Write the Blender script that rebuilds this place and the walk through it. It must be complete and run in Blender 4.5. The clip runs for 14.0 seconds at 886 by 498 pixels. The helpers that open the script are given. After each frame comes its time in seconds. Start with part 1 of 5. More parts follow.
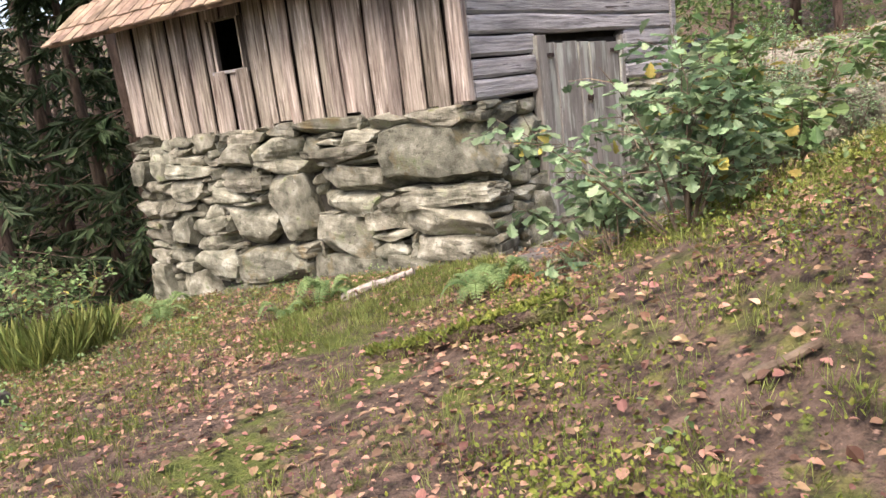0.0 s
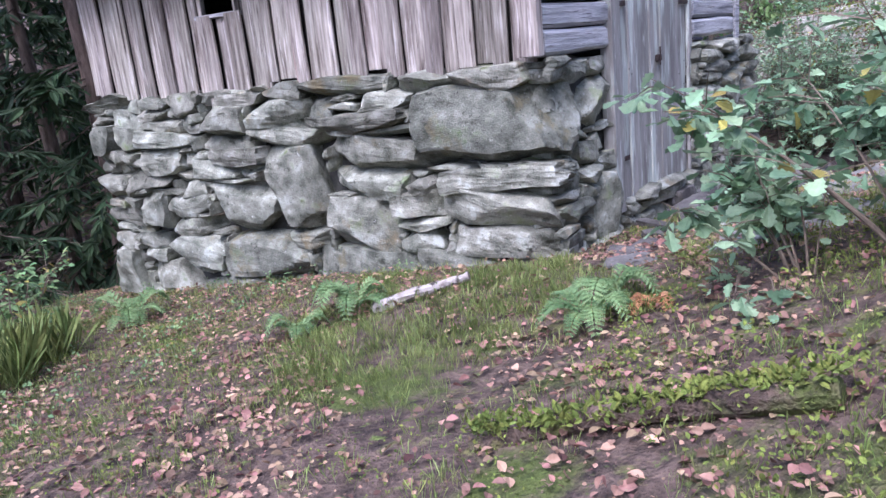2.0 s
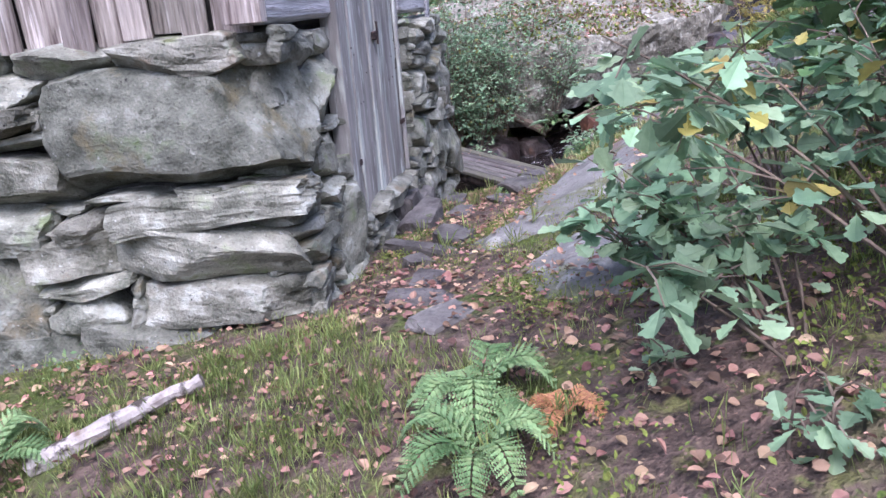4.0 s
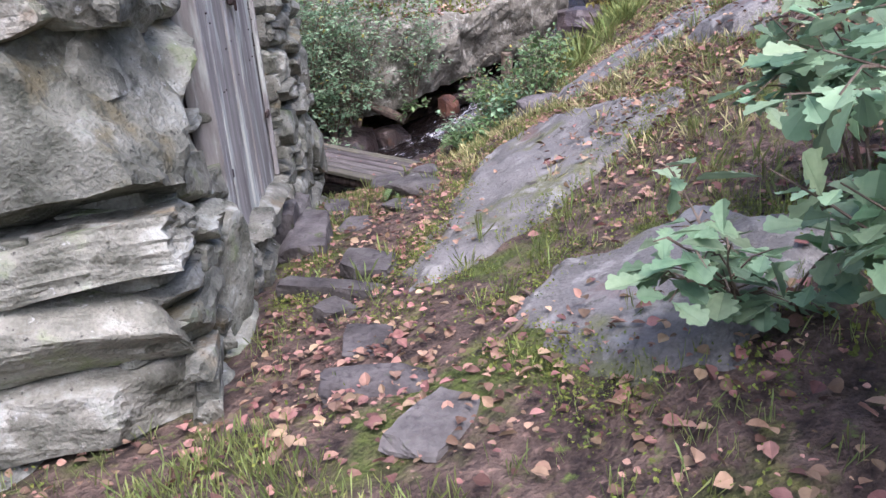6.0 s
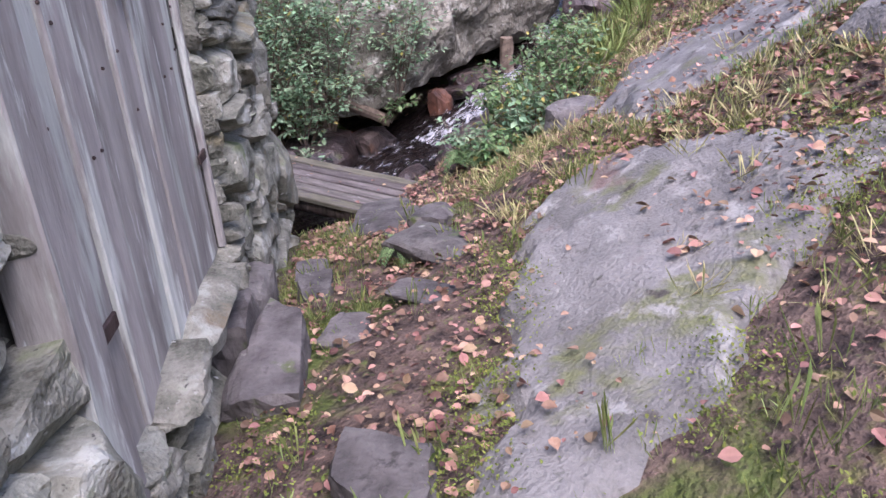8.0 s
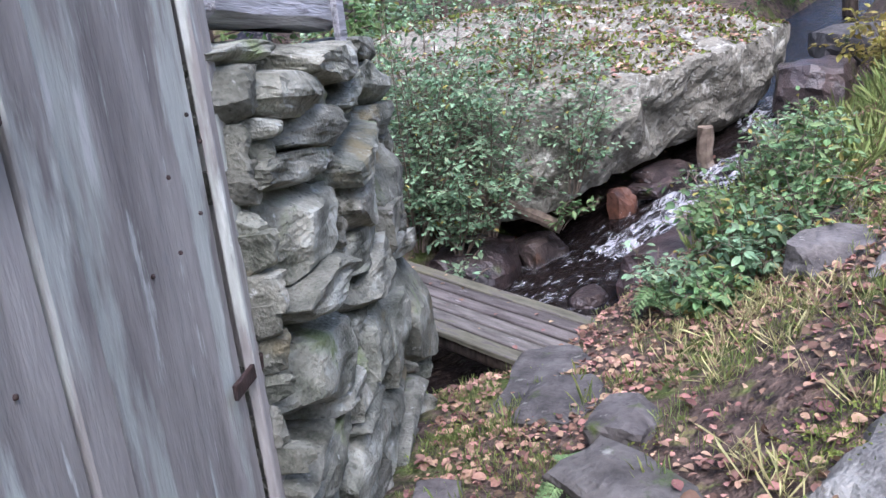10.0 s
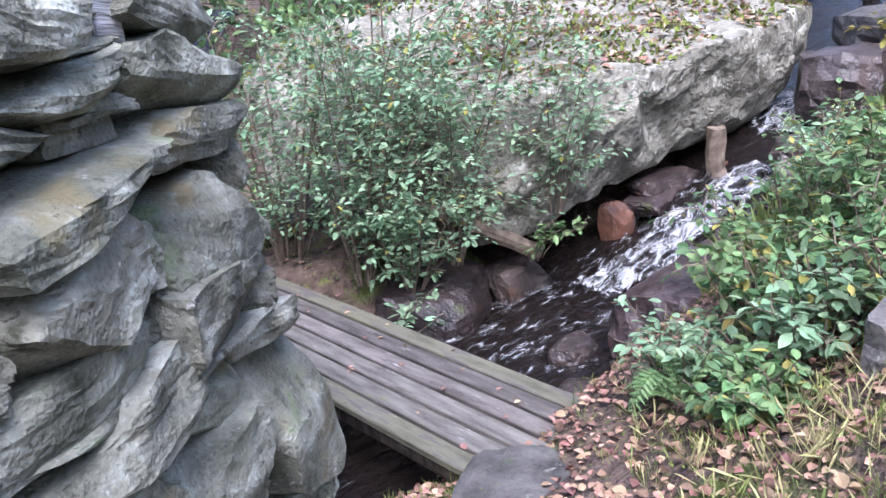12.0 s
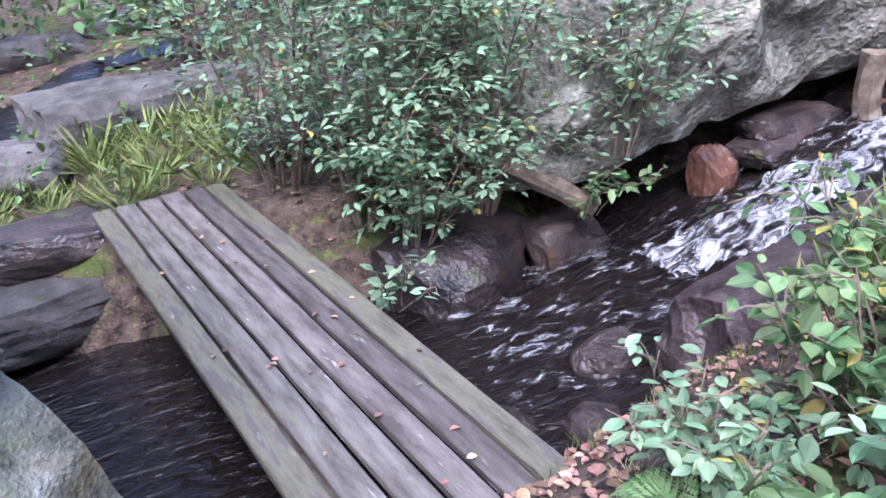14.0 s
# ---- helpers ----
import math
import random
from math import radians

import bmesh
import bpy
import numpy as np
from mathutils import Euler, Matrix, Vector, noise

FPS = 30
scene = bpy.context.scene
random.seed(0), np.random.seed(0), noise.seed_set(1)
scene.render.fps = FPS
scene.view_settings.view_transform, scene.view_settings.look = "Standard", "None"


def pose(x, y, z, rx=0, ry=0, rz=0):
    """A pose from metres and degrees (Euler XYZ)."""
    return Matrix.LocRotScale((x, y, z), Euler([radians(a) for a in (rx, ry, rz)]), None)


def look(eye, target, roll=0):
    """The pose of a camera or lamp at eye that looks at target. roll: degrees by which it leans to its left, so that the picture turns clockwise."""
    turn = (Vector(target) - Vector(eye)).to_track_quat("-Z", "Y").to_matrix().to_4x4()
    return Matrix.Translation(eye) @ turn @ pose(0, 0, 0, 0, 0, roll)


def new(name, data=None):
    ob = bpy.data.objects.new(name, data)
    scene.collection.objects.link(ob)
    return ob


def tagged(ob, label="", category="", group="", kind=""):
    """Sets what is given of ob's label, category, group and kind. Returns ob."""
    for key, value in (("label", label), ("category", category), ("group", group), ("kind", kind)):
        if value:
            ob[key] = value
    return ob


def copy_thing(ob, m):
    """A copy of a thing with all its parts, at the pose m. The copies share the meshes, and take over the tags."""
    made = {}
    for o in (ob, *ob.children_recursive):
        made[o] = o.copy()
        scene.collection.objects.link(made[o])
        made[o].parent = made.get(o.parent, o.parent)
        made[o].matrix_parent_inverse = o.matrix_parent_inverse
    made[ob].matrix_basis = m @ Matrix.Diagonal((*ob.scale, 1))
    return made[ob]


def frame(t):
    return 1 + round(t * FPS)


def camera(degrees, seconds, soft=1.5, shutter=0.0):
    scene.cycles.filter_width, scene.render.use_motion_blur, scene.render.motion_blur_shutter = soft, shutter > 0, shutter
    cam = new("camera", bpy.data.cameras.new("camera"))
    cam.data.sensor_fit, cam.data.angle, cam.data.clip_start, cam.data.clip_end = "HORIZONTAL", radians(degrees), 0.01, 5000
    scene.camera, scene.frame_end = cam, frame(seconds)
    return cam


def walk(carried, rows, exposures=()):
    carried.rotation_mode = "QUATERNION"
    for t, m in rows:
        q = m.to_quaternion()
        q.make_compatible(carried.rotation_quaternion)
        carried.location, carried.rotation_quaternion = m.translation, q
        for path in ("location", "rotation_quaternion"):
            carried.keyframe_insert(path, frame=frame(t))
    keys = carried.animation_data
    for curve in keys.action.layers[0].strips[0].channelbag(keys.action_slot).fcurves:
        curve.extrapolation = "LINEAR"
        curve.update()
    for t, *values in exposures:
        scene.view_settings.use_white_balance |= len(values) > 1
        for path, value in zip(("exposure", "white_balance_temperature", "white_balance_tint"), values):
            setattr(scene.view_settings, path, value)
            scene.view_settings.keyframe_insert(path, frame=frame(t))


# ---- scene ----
cam = camera(62.0, 14.0)
METRES, EYE, TILT, LEAN, TURN = 12.0, 1.5, 0.0, 0.0, -3.2
ROWS = [
    (0.0, 0.0, 0.0, 0.0, -1.49, -12.07, 6.98),
    (0.5, -0.0177, 0.0237, 0.0011, -0.11, -12.42, 7.36),
    (1.0, -0.0278, 0.0548, -0.0011, -0.56, -12.69, 6.74),
    (1.5, -0.0405, 0.0906, 0.0001, -1.8, -13.67, 6.41),
    (2.0, -0.0568, 0.1301, -0.0032, -4.23, -14.76, 5.69),
    (2.5, -0.0652, 0.1746, -0.0103, -12.41, -15.94, 4.91),
    (3.0, -0.0721, 0.2139, -0.0093, -20.16, -17.28, 4.4),
    (3.5, -0.0756, 0.2532, -0.0092, -27.03, -17.75, 4.3),
    (4.0, -0.0726, 0.292, -0.0111, -33.17, -17.91, 4.41),
    (6.5, -0.023, 0.4398, -0.0261, -48.94, -21.01, 4.61),
    (7.0, 0.0029, 0.4767, -0.0283, -50.0, -22.24, 4.91),
    (7.5, 0.0292, 0.5082, -0.0273, -50.53, -22.68, 4.81),
    (8.0, 0.0613, 0.5377, -0.0251, -49.81, -21.85, 4.53),
    (8.5, 0.0884, 0.5627, -0.0244, -47.03, -20.12, 4.6),
    (9.0, 0.115, 0.5839, -0.021, -41.86, -18.33, 5.86),
    (11.5, 0.2233, 0.6991, -0.0287, -35.47, -14.16, 6.14),
    (12.0, 0.257, 0.7157, -0.0326, -37.12, -15.58, 6.19),
    (12.5, 0.2862, 0.7371, -0.0356, -36.71, -16.76, 5.68),
    (13.0, 0.3205, 0.7516, -0.0411, -36.3, -18.64, 4.85),
    (13.5, 0.35, 0.7643, -0.0453, -32.24, -20.14, 4.11),
    (14.0, 0.3732, 0.7812, -0.0493, -26.38, -21.9, 4.4),
]
walk(cam, [(t, pose(0, 0, EYE, TILT, LEAN, TURN) @ pose(METRES * x, METRES * y, METRES * z, 90 + pitch, roll, yaw)) for t, x, y, z, yaw, pitch, roll in ROWS],
     [(0.0, 1.5, 7300, 20), (0.5, 1.45, 6000, 18), (1.0, 1.45, 5600, 22), (2.0, 1.35, 5300, 26), (4.0, 1.4, 5400, 27), (6.5, 1.35, 5750, 26), (8.5, 1.4, 5700, 32), (9.2, 1.4, 5550, 24), (11.5, 1.75, 5450, 20), (14.0, 1.85, 5250, 24)])

# ---- world and light: an overcast sky, very soft sun ----
world = bpy.data.worlds.new("overcast_sky")
scene.world = world
world.use_nodes = True
wn, wl = world.node_tree.nodes, world.node_tree.links
sky = wn.new("ShaderNodeTexSky")
sky.sky_type, sky.sun_disc = "NISHITA", False
sky.sun_elevation, sky.sun_rotation = radians(57), radians(214)
sky.air_density, sky.dust_density, sky.ozone_density = 1.0, 4.0, 1.0
wl.new(sky.outputs[0], wn["Background"].inputs[0])
wn["Background"].inputs[1].default_value = 0.15
sun = new("sun", bpy.data.lights.new("sun", "SUN"))
sun.data.energy, sun.data.angle, sun.data.color = 1.4, radians(40), (1.0, 0.96, 0.9)
sun.matrix_world = look((-5, -7.5, 14), (0, 0, 0))


# ---- materials ----
def mat(name, dark, light, scale=6.0, rough=0.9, bump=0.4, fine=60.0, stain=None, stain_at=0.6, stain_scale=2.0,
        spread=0.0, stretch=(1, 1, 1), trans=0.0, spec=0.3, island=0.0, coords="Object", metal=0.0, depth=0.02):
    m = bpy.data.materials.new(name)
    m.use_nodes = True
    n, l = m.node_tree.nodes, m.node_tree.links
    b = n["Principled BSDF"]
    tc, mp = n.new("ShaderNodeTexCoord"), n.new("ShaderNodeMapping")
    mp.inputs["Scale"].default_value = stretch
    info = n.new("ShaderNodeObjectInfo")
    l.new(tc.outputs[coords], mp.inputs[0])
    off = n.new("ShaderNodeVectorMath")
    off.operation = "MULTIPLY_ADD"
    comb = n.new("ShaderNodeCombineXYZ")
    for i in range(3):
        l.new(info.outputs["Random"], comb.inputs[i])
    off.inputs[1].default_value = (37, 17, 53)
    l.new(comb.outputs[0], off.inputs[0])
    l.new(mp.outputs[0], off.inputs[2])
    big, small = n.new("ShaderNodeTexNoise"), n.new("ShaderNodeTexNoise")
    big.inputs["Scale"].default_value, big.inputs["Detail"].default_value = scale, 6
    small.inputs["Scale"].default_value, small.inputs["Detail"].default_value = fine, 4
    for t in (big, small):
        l.new(off.outputs[0], t.inputs[0])
    mixf = n.new("ShaderNodeMath")
    mixf.operation = "MULTIPLY_ADD"
    mixf.inputs[1].default_value = 0.7
    l.new(small.outputs[0], mixf.inputs[0])
    half = n.new("ShaderNodeMath")
    half.operation = "MULTIPLY_ADD"
    half.inputs[1].default_value, half.inputs[2].default_value = 2.4, -1.05
    l.new(big.outputs[0], half.inputs[0])
    l.new(half.outputs[0], mixf.inputs[2])
    ramp = n.new("ShaderNodeMixRGB")
    ramp.use_clamp = True
    ramp.inputs[1].default_value, ramp.inputs[2].default_value = (*dark, 1), (*light, 1)
    l.new(mixf.outputs[0], ramp.inputs[0])
    col = ramp.outputs[0]
    if stain:
        for i, (c, at, sc) in enumerate(stain):
            t = n.new("ShaderNodeTexNoise")
            t.inputs["Scale"].default_value, t.inputs["Detail"].default_value, t.inputs["Roughness"].default_value = sc, 7, 0.62
            l.new(off.outputs[0], t.inputs[0])
            cr = n.new("ShaderNodeMapRange")
            cr.inputs[1].default_value, cr.inputs[2].default_value = at, at + 0.09
            l.new(t.outputs[0], cr.inputs[0])
            mx = n.new("ShaderNodeMixRGB")
            mx.inputs[2].default_value = (*c, 1)
            l.new(cr.outputs[0], mx.inputs[0])
            l.new(col, mx.inputs[1])
            col = mx.outputs[0]
    if spread or island:
        hs = n.new("ShaderNodeHueSaturation")
        if island:
            geo = n.new("ShaderNodeNewGeometry")
            src = geo.outputs["Random Per Island"]
        else:
            src = info.outputs["Random"]
        k = max(spread, island)
        v = n.new("ShaderNodeMapRange")
        v.inputs[3].default_value, v.inputs[4].default_value = 1 - k, 1 + k
        l.new(src, v.inputs[0])
        l.new(v.outputs[0], hs.inputs["Value"])
        fr = n.new("ShaderNodeMath")
        fr.operation = "PINGPONG"
        fr.inputs[1].default_value = 0.13
        l.new(src, fr.inputs[0])
        h = n.new("ShaderNodeMapRange")
        h.inputs[2].default_value, h.inputs[3].default_value, h.inputs[4].default_value = 0.13, 0.5 - k * 0.06, 0.5 + k * 0.06
        l.new(fr.outputs[0], h.inputs[0])
        l.new(h.outputs[0], hs.inputs["Hue"])
        l.new(col, hs.inputs["Color"])
        col = hs.outputs[0]
    l.new(col, b.inputs["Base Color"])
    b.inputs["Roughness"].default_value = rough
    b.inputs["Specular IOR Level"].default_value = spec
    b.inputs["Metallic"].default_value = metal
    if bump:
        bp = n.new("ShaderNodeBump")
        bp.inputs["Strength"].default_value, bp.inputs["Distance"].default_value = bump, depth
        l.new(mixf.outputs[0], bp.inputs["Height"])
        l.new(bp.outputs[0], b.inputs["Normal"])
    if trans:
        tr, ms = n.new("ShaderNodeBsdfTranslucent"), n.new("ShaderNodeMixShader")
        l.new(col, tr.inputs[0])
        ms.inputs[0].default_value = trans
        l.new(b.outputs[0], ms.inputs[1])
        l.new(tr.outputs[0], ms.inputs[2])
        l.new(ms.outputs[0], n["Material Output"].inputs[0])
    return m


LICHEN, MOSS, PALE = (0.42, 0.44, 0.38), (0.07, 0.10, 0.03), (0.55, 0.55, 0.5)
STONE = mat("lichened_stone", (0.075, 0.08, 0.058), (0.345, 0.345, 0.28), 6, 0.93, 1.0, 70,
            [((0.2, 0.165, 0.1), 0.6, 2.2), ((0.37, 0.385, 0.33), 0.56, 6), ((0.055, 0.058, 0.04), 0.6, 7), ((0.17, 0.2, 0.1), 0.6, 3.0), ((0.19, 0.12, 0.1), 0.69, 2.5),
             ((0.5, 0.51, 0.47), 0.64, 22), ((0.04, 0.04, 0.035), 0.62, 38)], spread=0.32, depth=0.016)
# near-black: the shade in the gaps between wall stones is put into this colour
GAP_SHADE = mat("wall_core", (0.03, 0.03, 0.027), (0.08, 0.08, 0.07), 8, 0.95, 0.6)
BOULDER = mat("pale_boulder", (0.085, 0.078, 0.058), (0.33, 0.315, 0.25), 3.0, 0.92, 1.0, 20,
              [((0.43, 0.42, 0.35), 0.55, 4), ((0.06, 0.052, 0.042), 0.6, 3), ((0.5, 0.5, 0.44), 0.61, 14), ((0.09, 0.10, 0.035), 0.66, 1.2)], depth=0.07)
WETROCK = mat("wet_stone", (0.012, 0.01, 0.01), (0.08, 0.06, 0.054), 4, 0.34, 1.0, 34, [((0.12, 0.1, 0.09), 0.62, 9), ((0.07, 0.085, 0.03), 0.62, 3), ((0.09, 0.045, 0.03), 0.62, 2.4)], spread=0.35, spec=0.45)
REDROCK = mat("red_wet_stone", (0.05, 0.028, 0.022), (0.17, 0.08, 0.05), 5, 0.4, 0.4, 30)
PATHROCK = mat("path_stone", (0.05, 0.046, 0.042), (0.155, 0.145, 0.133), 6, 0.85, 0.8, 40, [(MOSS, 0.6, 4), ((0.3, 0.3, 0.26), 0.64, 9), ((0.06, 0.055, 0.05), 0.6, 14)], spread=0.3)
BEDROCK = mat("bedrock", (0.115, 0.112, 0.1), (0.25, 0.245, 0.225), 3, 0.92, 1.0, 60,
              [((0.15, 0.16, 0.08), 0.58, 2), ((0.3, 0.3, 0.27), 0.55, 5), ((0.075, 0.07, 0.058), 0.6, 7), ((0.19, 0.14, 0.12), 0.6, 1.6), ((0.36, 0.36, 0.33), 0.7, 16)], depth=0.018)
BOARD = mat("weathered_board", (0.1, 0.08, 0.067), (0.45, 0.41, 0.355), 5, 0.9, 0.8, 30, [((0.045, 0.03, 0.027), 0.6, 3.5), ((0.58, 0.54, 0.5), 0.57, 4), ((0.2, 0.11, 0.07), 0.66, 2)],
            spread=0.35, stretch=(6, 6, 0.35), depth=0.012)
LOGWOOD = mat("silvered_log", (0.17, 0.17, 0.175), (0.6, 0.6, 0.615), 5, 0.9, 0.8, 26, [((0.07, 0.06, 0.06), 0.6, 5)], spread=0.15, stretch=(0.35, 6, 6), depth=0.012)
DOORWOOD = mat("grey_door_board", (0.18, 0.17, 0.158), (0.35, 0.338, 0.31), 2.2, 0.88, 0.4, 22,
               [((0.42, 0.45, 0.4), 0.5, 1.5), ((0.56, 0.58, 0.54), 0.58, 3), ((0.06, 0.05, 0.047), 0.68, 4), ((0.2, 0.14, 0.11), 0.66, 1.2)], spread=0.16, stretch=(5, 5, 0.8), depth=0.008)
BRIDGEWOOD = mat("worn_plank", (0.062, 0.055, 0.047), (0.175, 0.158, 0.14), 4, 0.8, 0.6, 30, [((0.13, 0.14, 0.05), 0.64, 2.5), ((0.34, 0.32, 0.31), 0.63, 6), ((0.04, 0.035, 0.035), 0.64, 5)],
                 spread=0.25, stretch=(5, 0.9, 5), depth=0.008)
MOSSWOOD = mat("mossy_plank", (0.075, 0.072, 0.05), (0.2, 0.19, 0.13), 4, 0.85, 0.6, 30, [((0.19, 0.18, 0.08), 0.58, 2), ((0.1, 0.09, 0.08), 0.5, 4), ((0.3, 0.29, 0.26), 0.64, 7)], stretch=(4, 0.6, 4), depth=0.008)
ROOFWOOD = mat("old_shingle", (0.10, 0.075, 0.055), (0.36, 0.27, 0.2), 4, 0.9, 0.6, 24, [(MOSS, 0.66, 3)], spread=0.25)
IRON = mat("rusty_iron", (0.03, 0.022, 0.02), (0.08, 0.05, 0.042), 20, 0.7, 0.4, 90, spec=0.5, metal=0.3)
# near-black: the darkness of the unlit interior is put into this colour
INSIDE_SHADE = mat("inside_shade", (0.02, 0.018, 0.015), (0.05, 0.045, 0.04), 4, 0.95, 0.2)
SOIL = mat("forest_floor", (0.034, 0.025, 0.02), (0.19, 0.135, 0.104), 9, 0.95, 1.0, 55,
           [((0.09, 0.115, 0.028), 0.53, 1.3), ((0.17, 0.165, 0.06), 0.58, 5), ((0.032, 0.023, 0.02), 0.58, 7), ((0.3, 0.2, 0.155), 0.62, 24), ((0.13, 0.17, 0.045), 0.6, 13)], depth=0.04)
LITTER = mat("fallen_leaf", (0.12, 0.065, 0.042), (0.44, 0.28, 0.2), 4, 0.8, 0.2, 40, island=0.6, trans=0.1)
GRASS = mat("grass_blade", (0.11, 0.15, 0.035), (0.32, 0.38, 0.13), 3, 0.7, 0.0, island=0.4, trans=0.3)
MOSSMAT = mat("moss_tuft", (0.06, 0.085, 0.016), (0.24, 0.28, 0.06), 8, 0.95, 0.6, 120, island=0.3)
LEAF = mat("shrub_leaf", (0.08, 0.15, 0.055), (0.24, 0.36, 0.15), 3, 0.55, 0.1, 40, island=0.45, trans=0.3, spec=0.35)
LEAFPALE = mat("blue_green_leaf", (0.12, 0.215, 0.115), (0.33, 0.46, 0.27), 3, 0.55, 0.1, 40, island=0.45, trans=0.3, spec=0.35)
LEAFYELLOW = mat("yellowing_leaf", (0.22, 0.2, 0.05), (0.5, 0.42, 0.12), 3, 0.5, 0.1, 40, island=0.3, trans=0.3)
LEAFTREE = mat("tree_leaf", (0.07, 0.13, 0.045), (0.2, 0.3, 0.11), 1, 0.5, 0.0, 20, island=0.5, trans=0.3)
NEEDLE = mat("spruce_needle", (0.016, 0.035, 0.014), (0.055, 0.09, 0.038), 1, 0.6, 0.0, 20, island=0.4, trans=0.12)
DRYGRASS = mat("pale_grass", (0.26, 0.26, 0.1), (0.58, 0.54, 0.28), 3, 0.8, 0.0, island=0.35, trans=0.3)
FERN = mat("fern_green", (0.1, 0.18, 0.065), (0.27, 0.39, 0.17), 3, 0.6, 0.0, 30, island=0.25, trans=0.3)
FERNDRY = mat("dry_fern", (0.3, 0.14, 0.06), (0.5, 0.27, 0.13), 3, 0.7, 0.0, 30, island=0.3, trans=0.2)
BARK = mat("bark", (0.05, 0.035, 0.028), (0.2, 0.15, 0.12), 6, 0.95, 0.9, 40, stretch=(2, 2, 0.4), spread=0.2)
TWIG = mat("twig", (0.08, 0.06, 0.045), (0.24, 0.19, 0.14), 10, 0.9, 0.3, 60)
BIRCHLOG = mat("birch_bark", (0.2, 0.17, 0.15), (0.6, 0.56, 0.51), 9, 0.85, 0.6, 40, [((0.06, 0.05, 0.04), 0.5, 9), ((0.2, 0.15, 0.11), 0.58, 5)])


def water_material():
    m = bpy.data.materials.new("stream_water")
    m.use_nodes = True
    n, l = m.node_tree.nodes, m.node_tree.links
    b = n["Principled BSDF"]
    b.inputs["Base Color"].default_value = (0.012, 0.009, 0.008, 1)
    b.inputs["Roughness"].default_value = 0.06
    b.inputs["IOR"].default_value = 1.33
    tc, mp, t = n.new("ShaderNodeTexCoord"), n.new("ShaderNodeMapping"), n.new("ShaderNodeTexNoise")
    mp.inputs["Scale"].default_value = (4.0, 9.0, 4.0)
    t.inputs["Scale"].default_value, t.inputs["Detail"].default_value, t.inputs["Distortion"].default_value = 1.3, 4, 0.8
    l.new(tc.outputs["Object"], mp.inputs[0])
    l.new(mp.outputs[0], t.inputs[0])
    bp = n.new("ShaderNodeBump")
    bp.inputs["Strength"].default_value, bp.inputs["Distance"].default_value = 1.0, 0.06
    l.new(t.outputs[0], bp.inputs["Height"])
    l.new(bp.outputs[0], b.inputs["Normal"])
    return m


WATER = water_material()


def foam_material(name, cover):
    """Torn white water: streaks along the flow, with dark water showing through between them."""
    m = bpy.data.materials.new(name)
    m.use_nodes = True
    n, l = m.node_tree.nodes, m.node_tree.links
    b = n["Principled BSDF"]
    b.inputs["Roughness"].default_value = 0.35
    tc, mp = n.new("ShaderNodeTexCoord"), n.new("ShaderNodeMapping")
    mp.inputs["Scale"].default_value = (3.0, 7.0, 4.0)
    l.new(tc.outputs["Object"], mp.inputs[0])
    streak, fleck = n.new("ShaderNodeTexNoise"), n.new("ShaderNodeTexNoise")
    streak.inputs["Scale"].default_value, streak.inputs["Detail"].default_value, streak.inputs["Distortion"].default_value = 1.6, 8, 0.9
    streak.inputs["Roughness"].default_value = 0.68
    fleck.inputs["Scale"].default_value, fleck.inputs["Detail"].default_value = 26, 4
    l.new(mp.outputs[0], streak.inputs[0])
    l.new(tc.outputs["Object"], fleck.inputs[0])
    tone = n.new("ShaderNodeMixRGB")
    tone.inputs[1].default_value, tone.inputs[2].default_value = (0.42, 0.44, 0.48, 1), (0.9, 0.91, 0.93, 1)
    l.new(fleck.outputs[0], tone.inputs[0])
    l.new(tone.outputs[0], b.inputs["Base Color"])
    alpha = n.new("ShaderNodeMapRange")
    alpha.inputs[1].default_value, alpha.inputs[2].default_value = 0.46 - cover, 0.74 - cover
    l.new(streak.outputs[0], alpha.inputs[0])
    l.new(alpha.outputs[0], b.inputs["Alpha"])
    bp = n.new("ShaderNodeBump")
    bp.inputs["Strength"].default_value, bp.inputs["Distance"].default_value = 1.0, 0.05
    l.new(streak.outputs[0], bp.inputs["Height"])
    l.new(bp.outputs[0], b.inputs["Normal"])
    return m


FOAM, THINFOAM = foam_material("white_foam", 0.04), foam_material("thin_foam", -0.09)


# ---- mesh helpers ----
def part(name, bm, material, parent=None, label="", smooth=False):
    me = bpy.data.meshes.new(name)
    bm.to_mesh(me)
    bm.free()
    return obj(name, me, material, parent, label, smooth)


def obj(name, me, material, parent=None, label="", smooth=False):
    if not me.materials:
        me.materials.append(material)
    if smooth:
        me.shade_smooth()
    ob = new(name, me)
    if parent:
        ob.parent = parent
    if label:
        tagged(ob, label)
    return ob


def raw(name, verts, faces, material, parent=None, label="", smooth=False):
    me = bpy.data.meshes.new(name)
    me.from_pydata([tuple(v) for v in verts], [], [tuple(int(i) for i in f) for f in faces])
    return obj(name, me, material, parent, label, smooth)


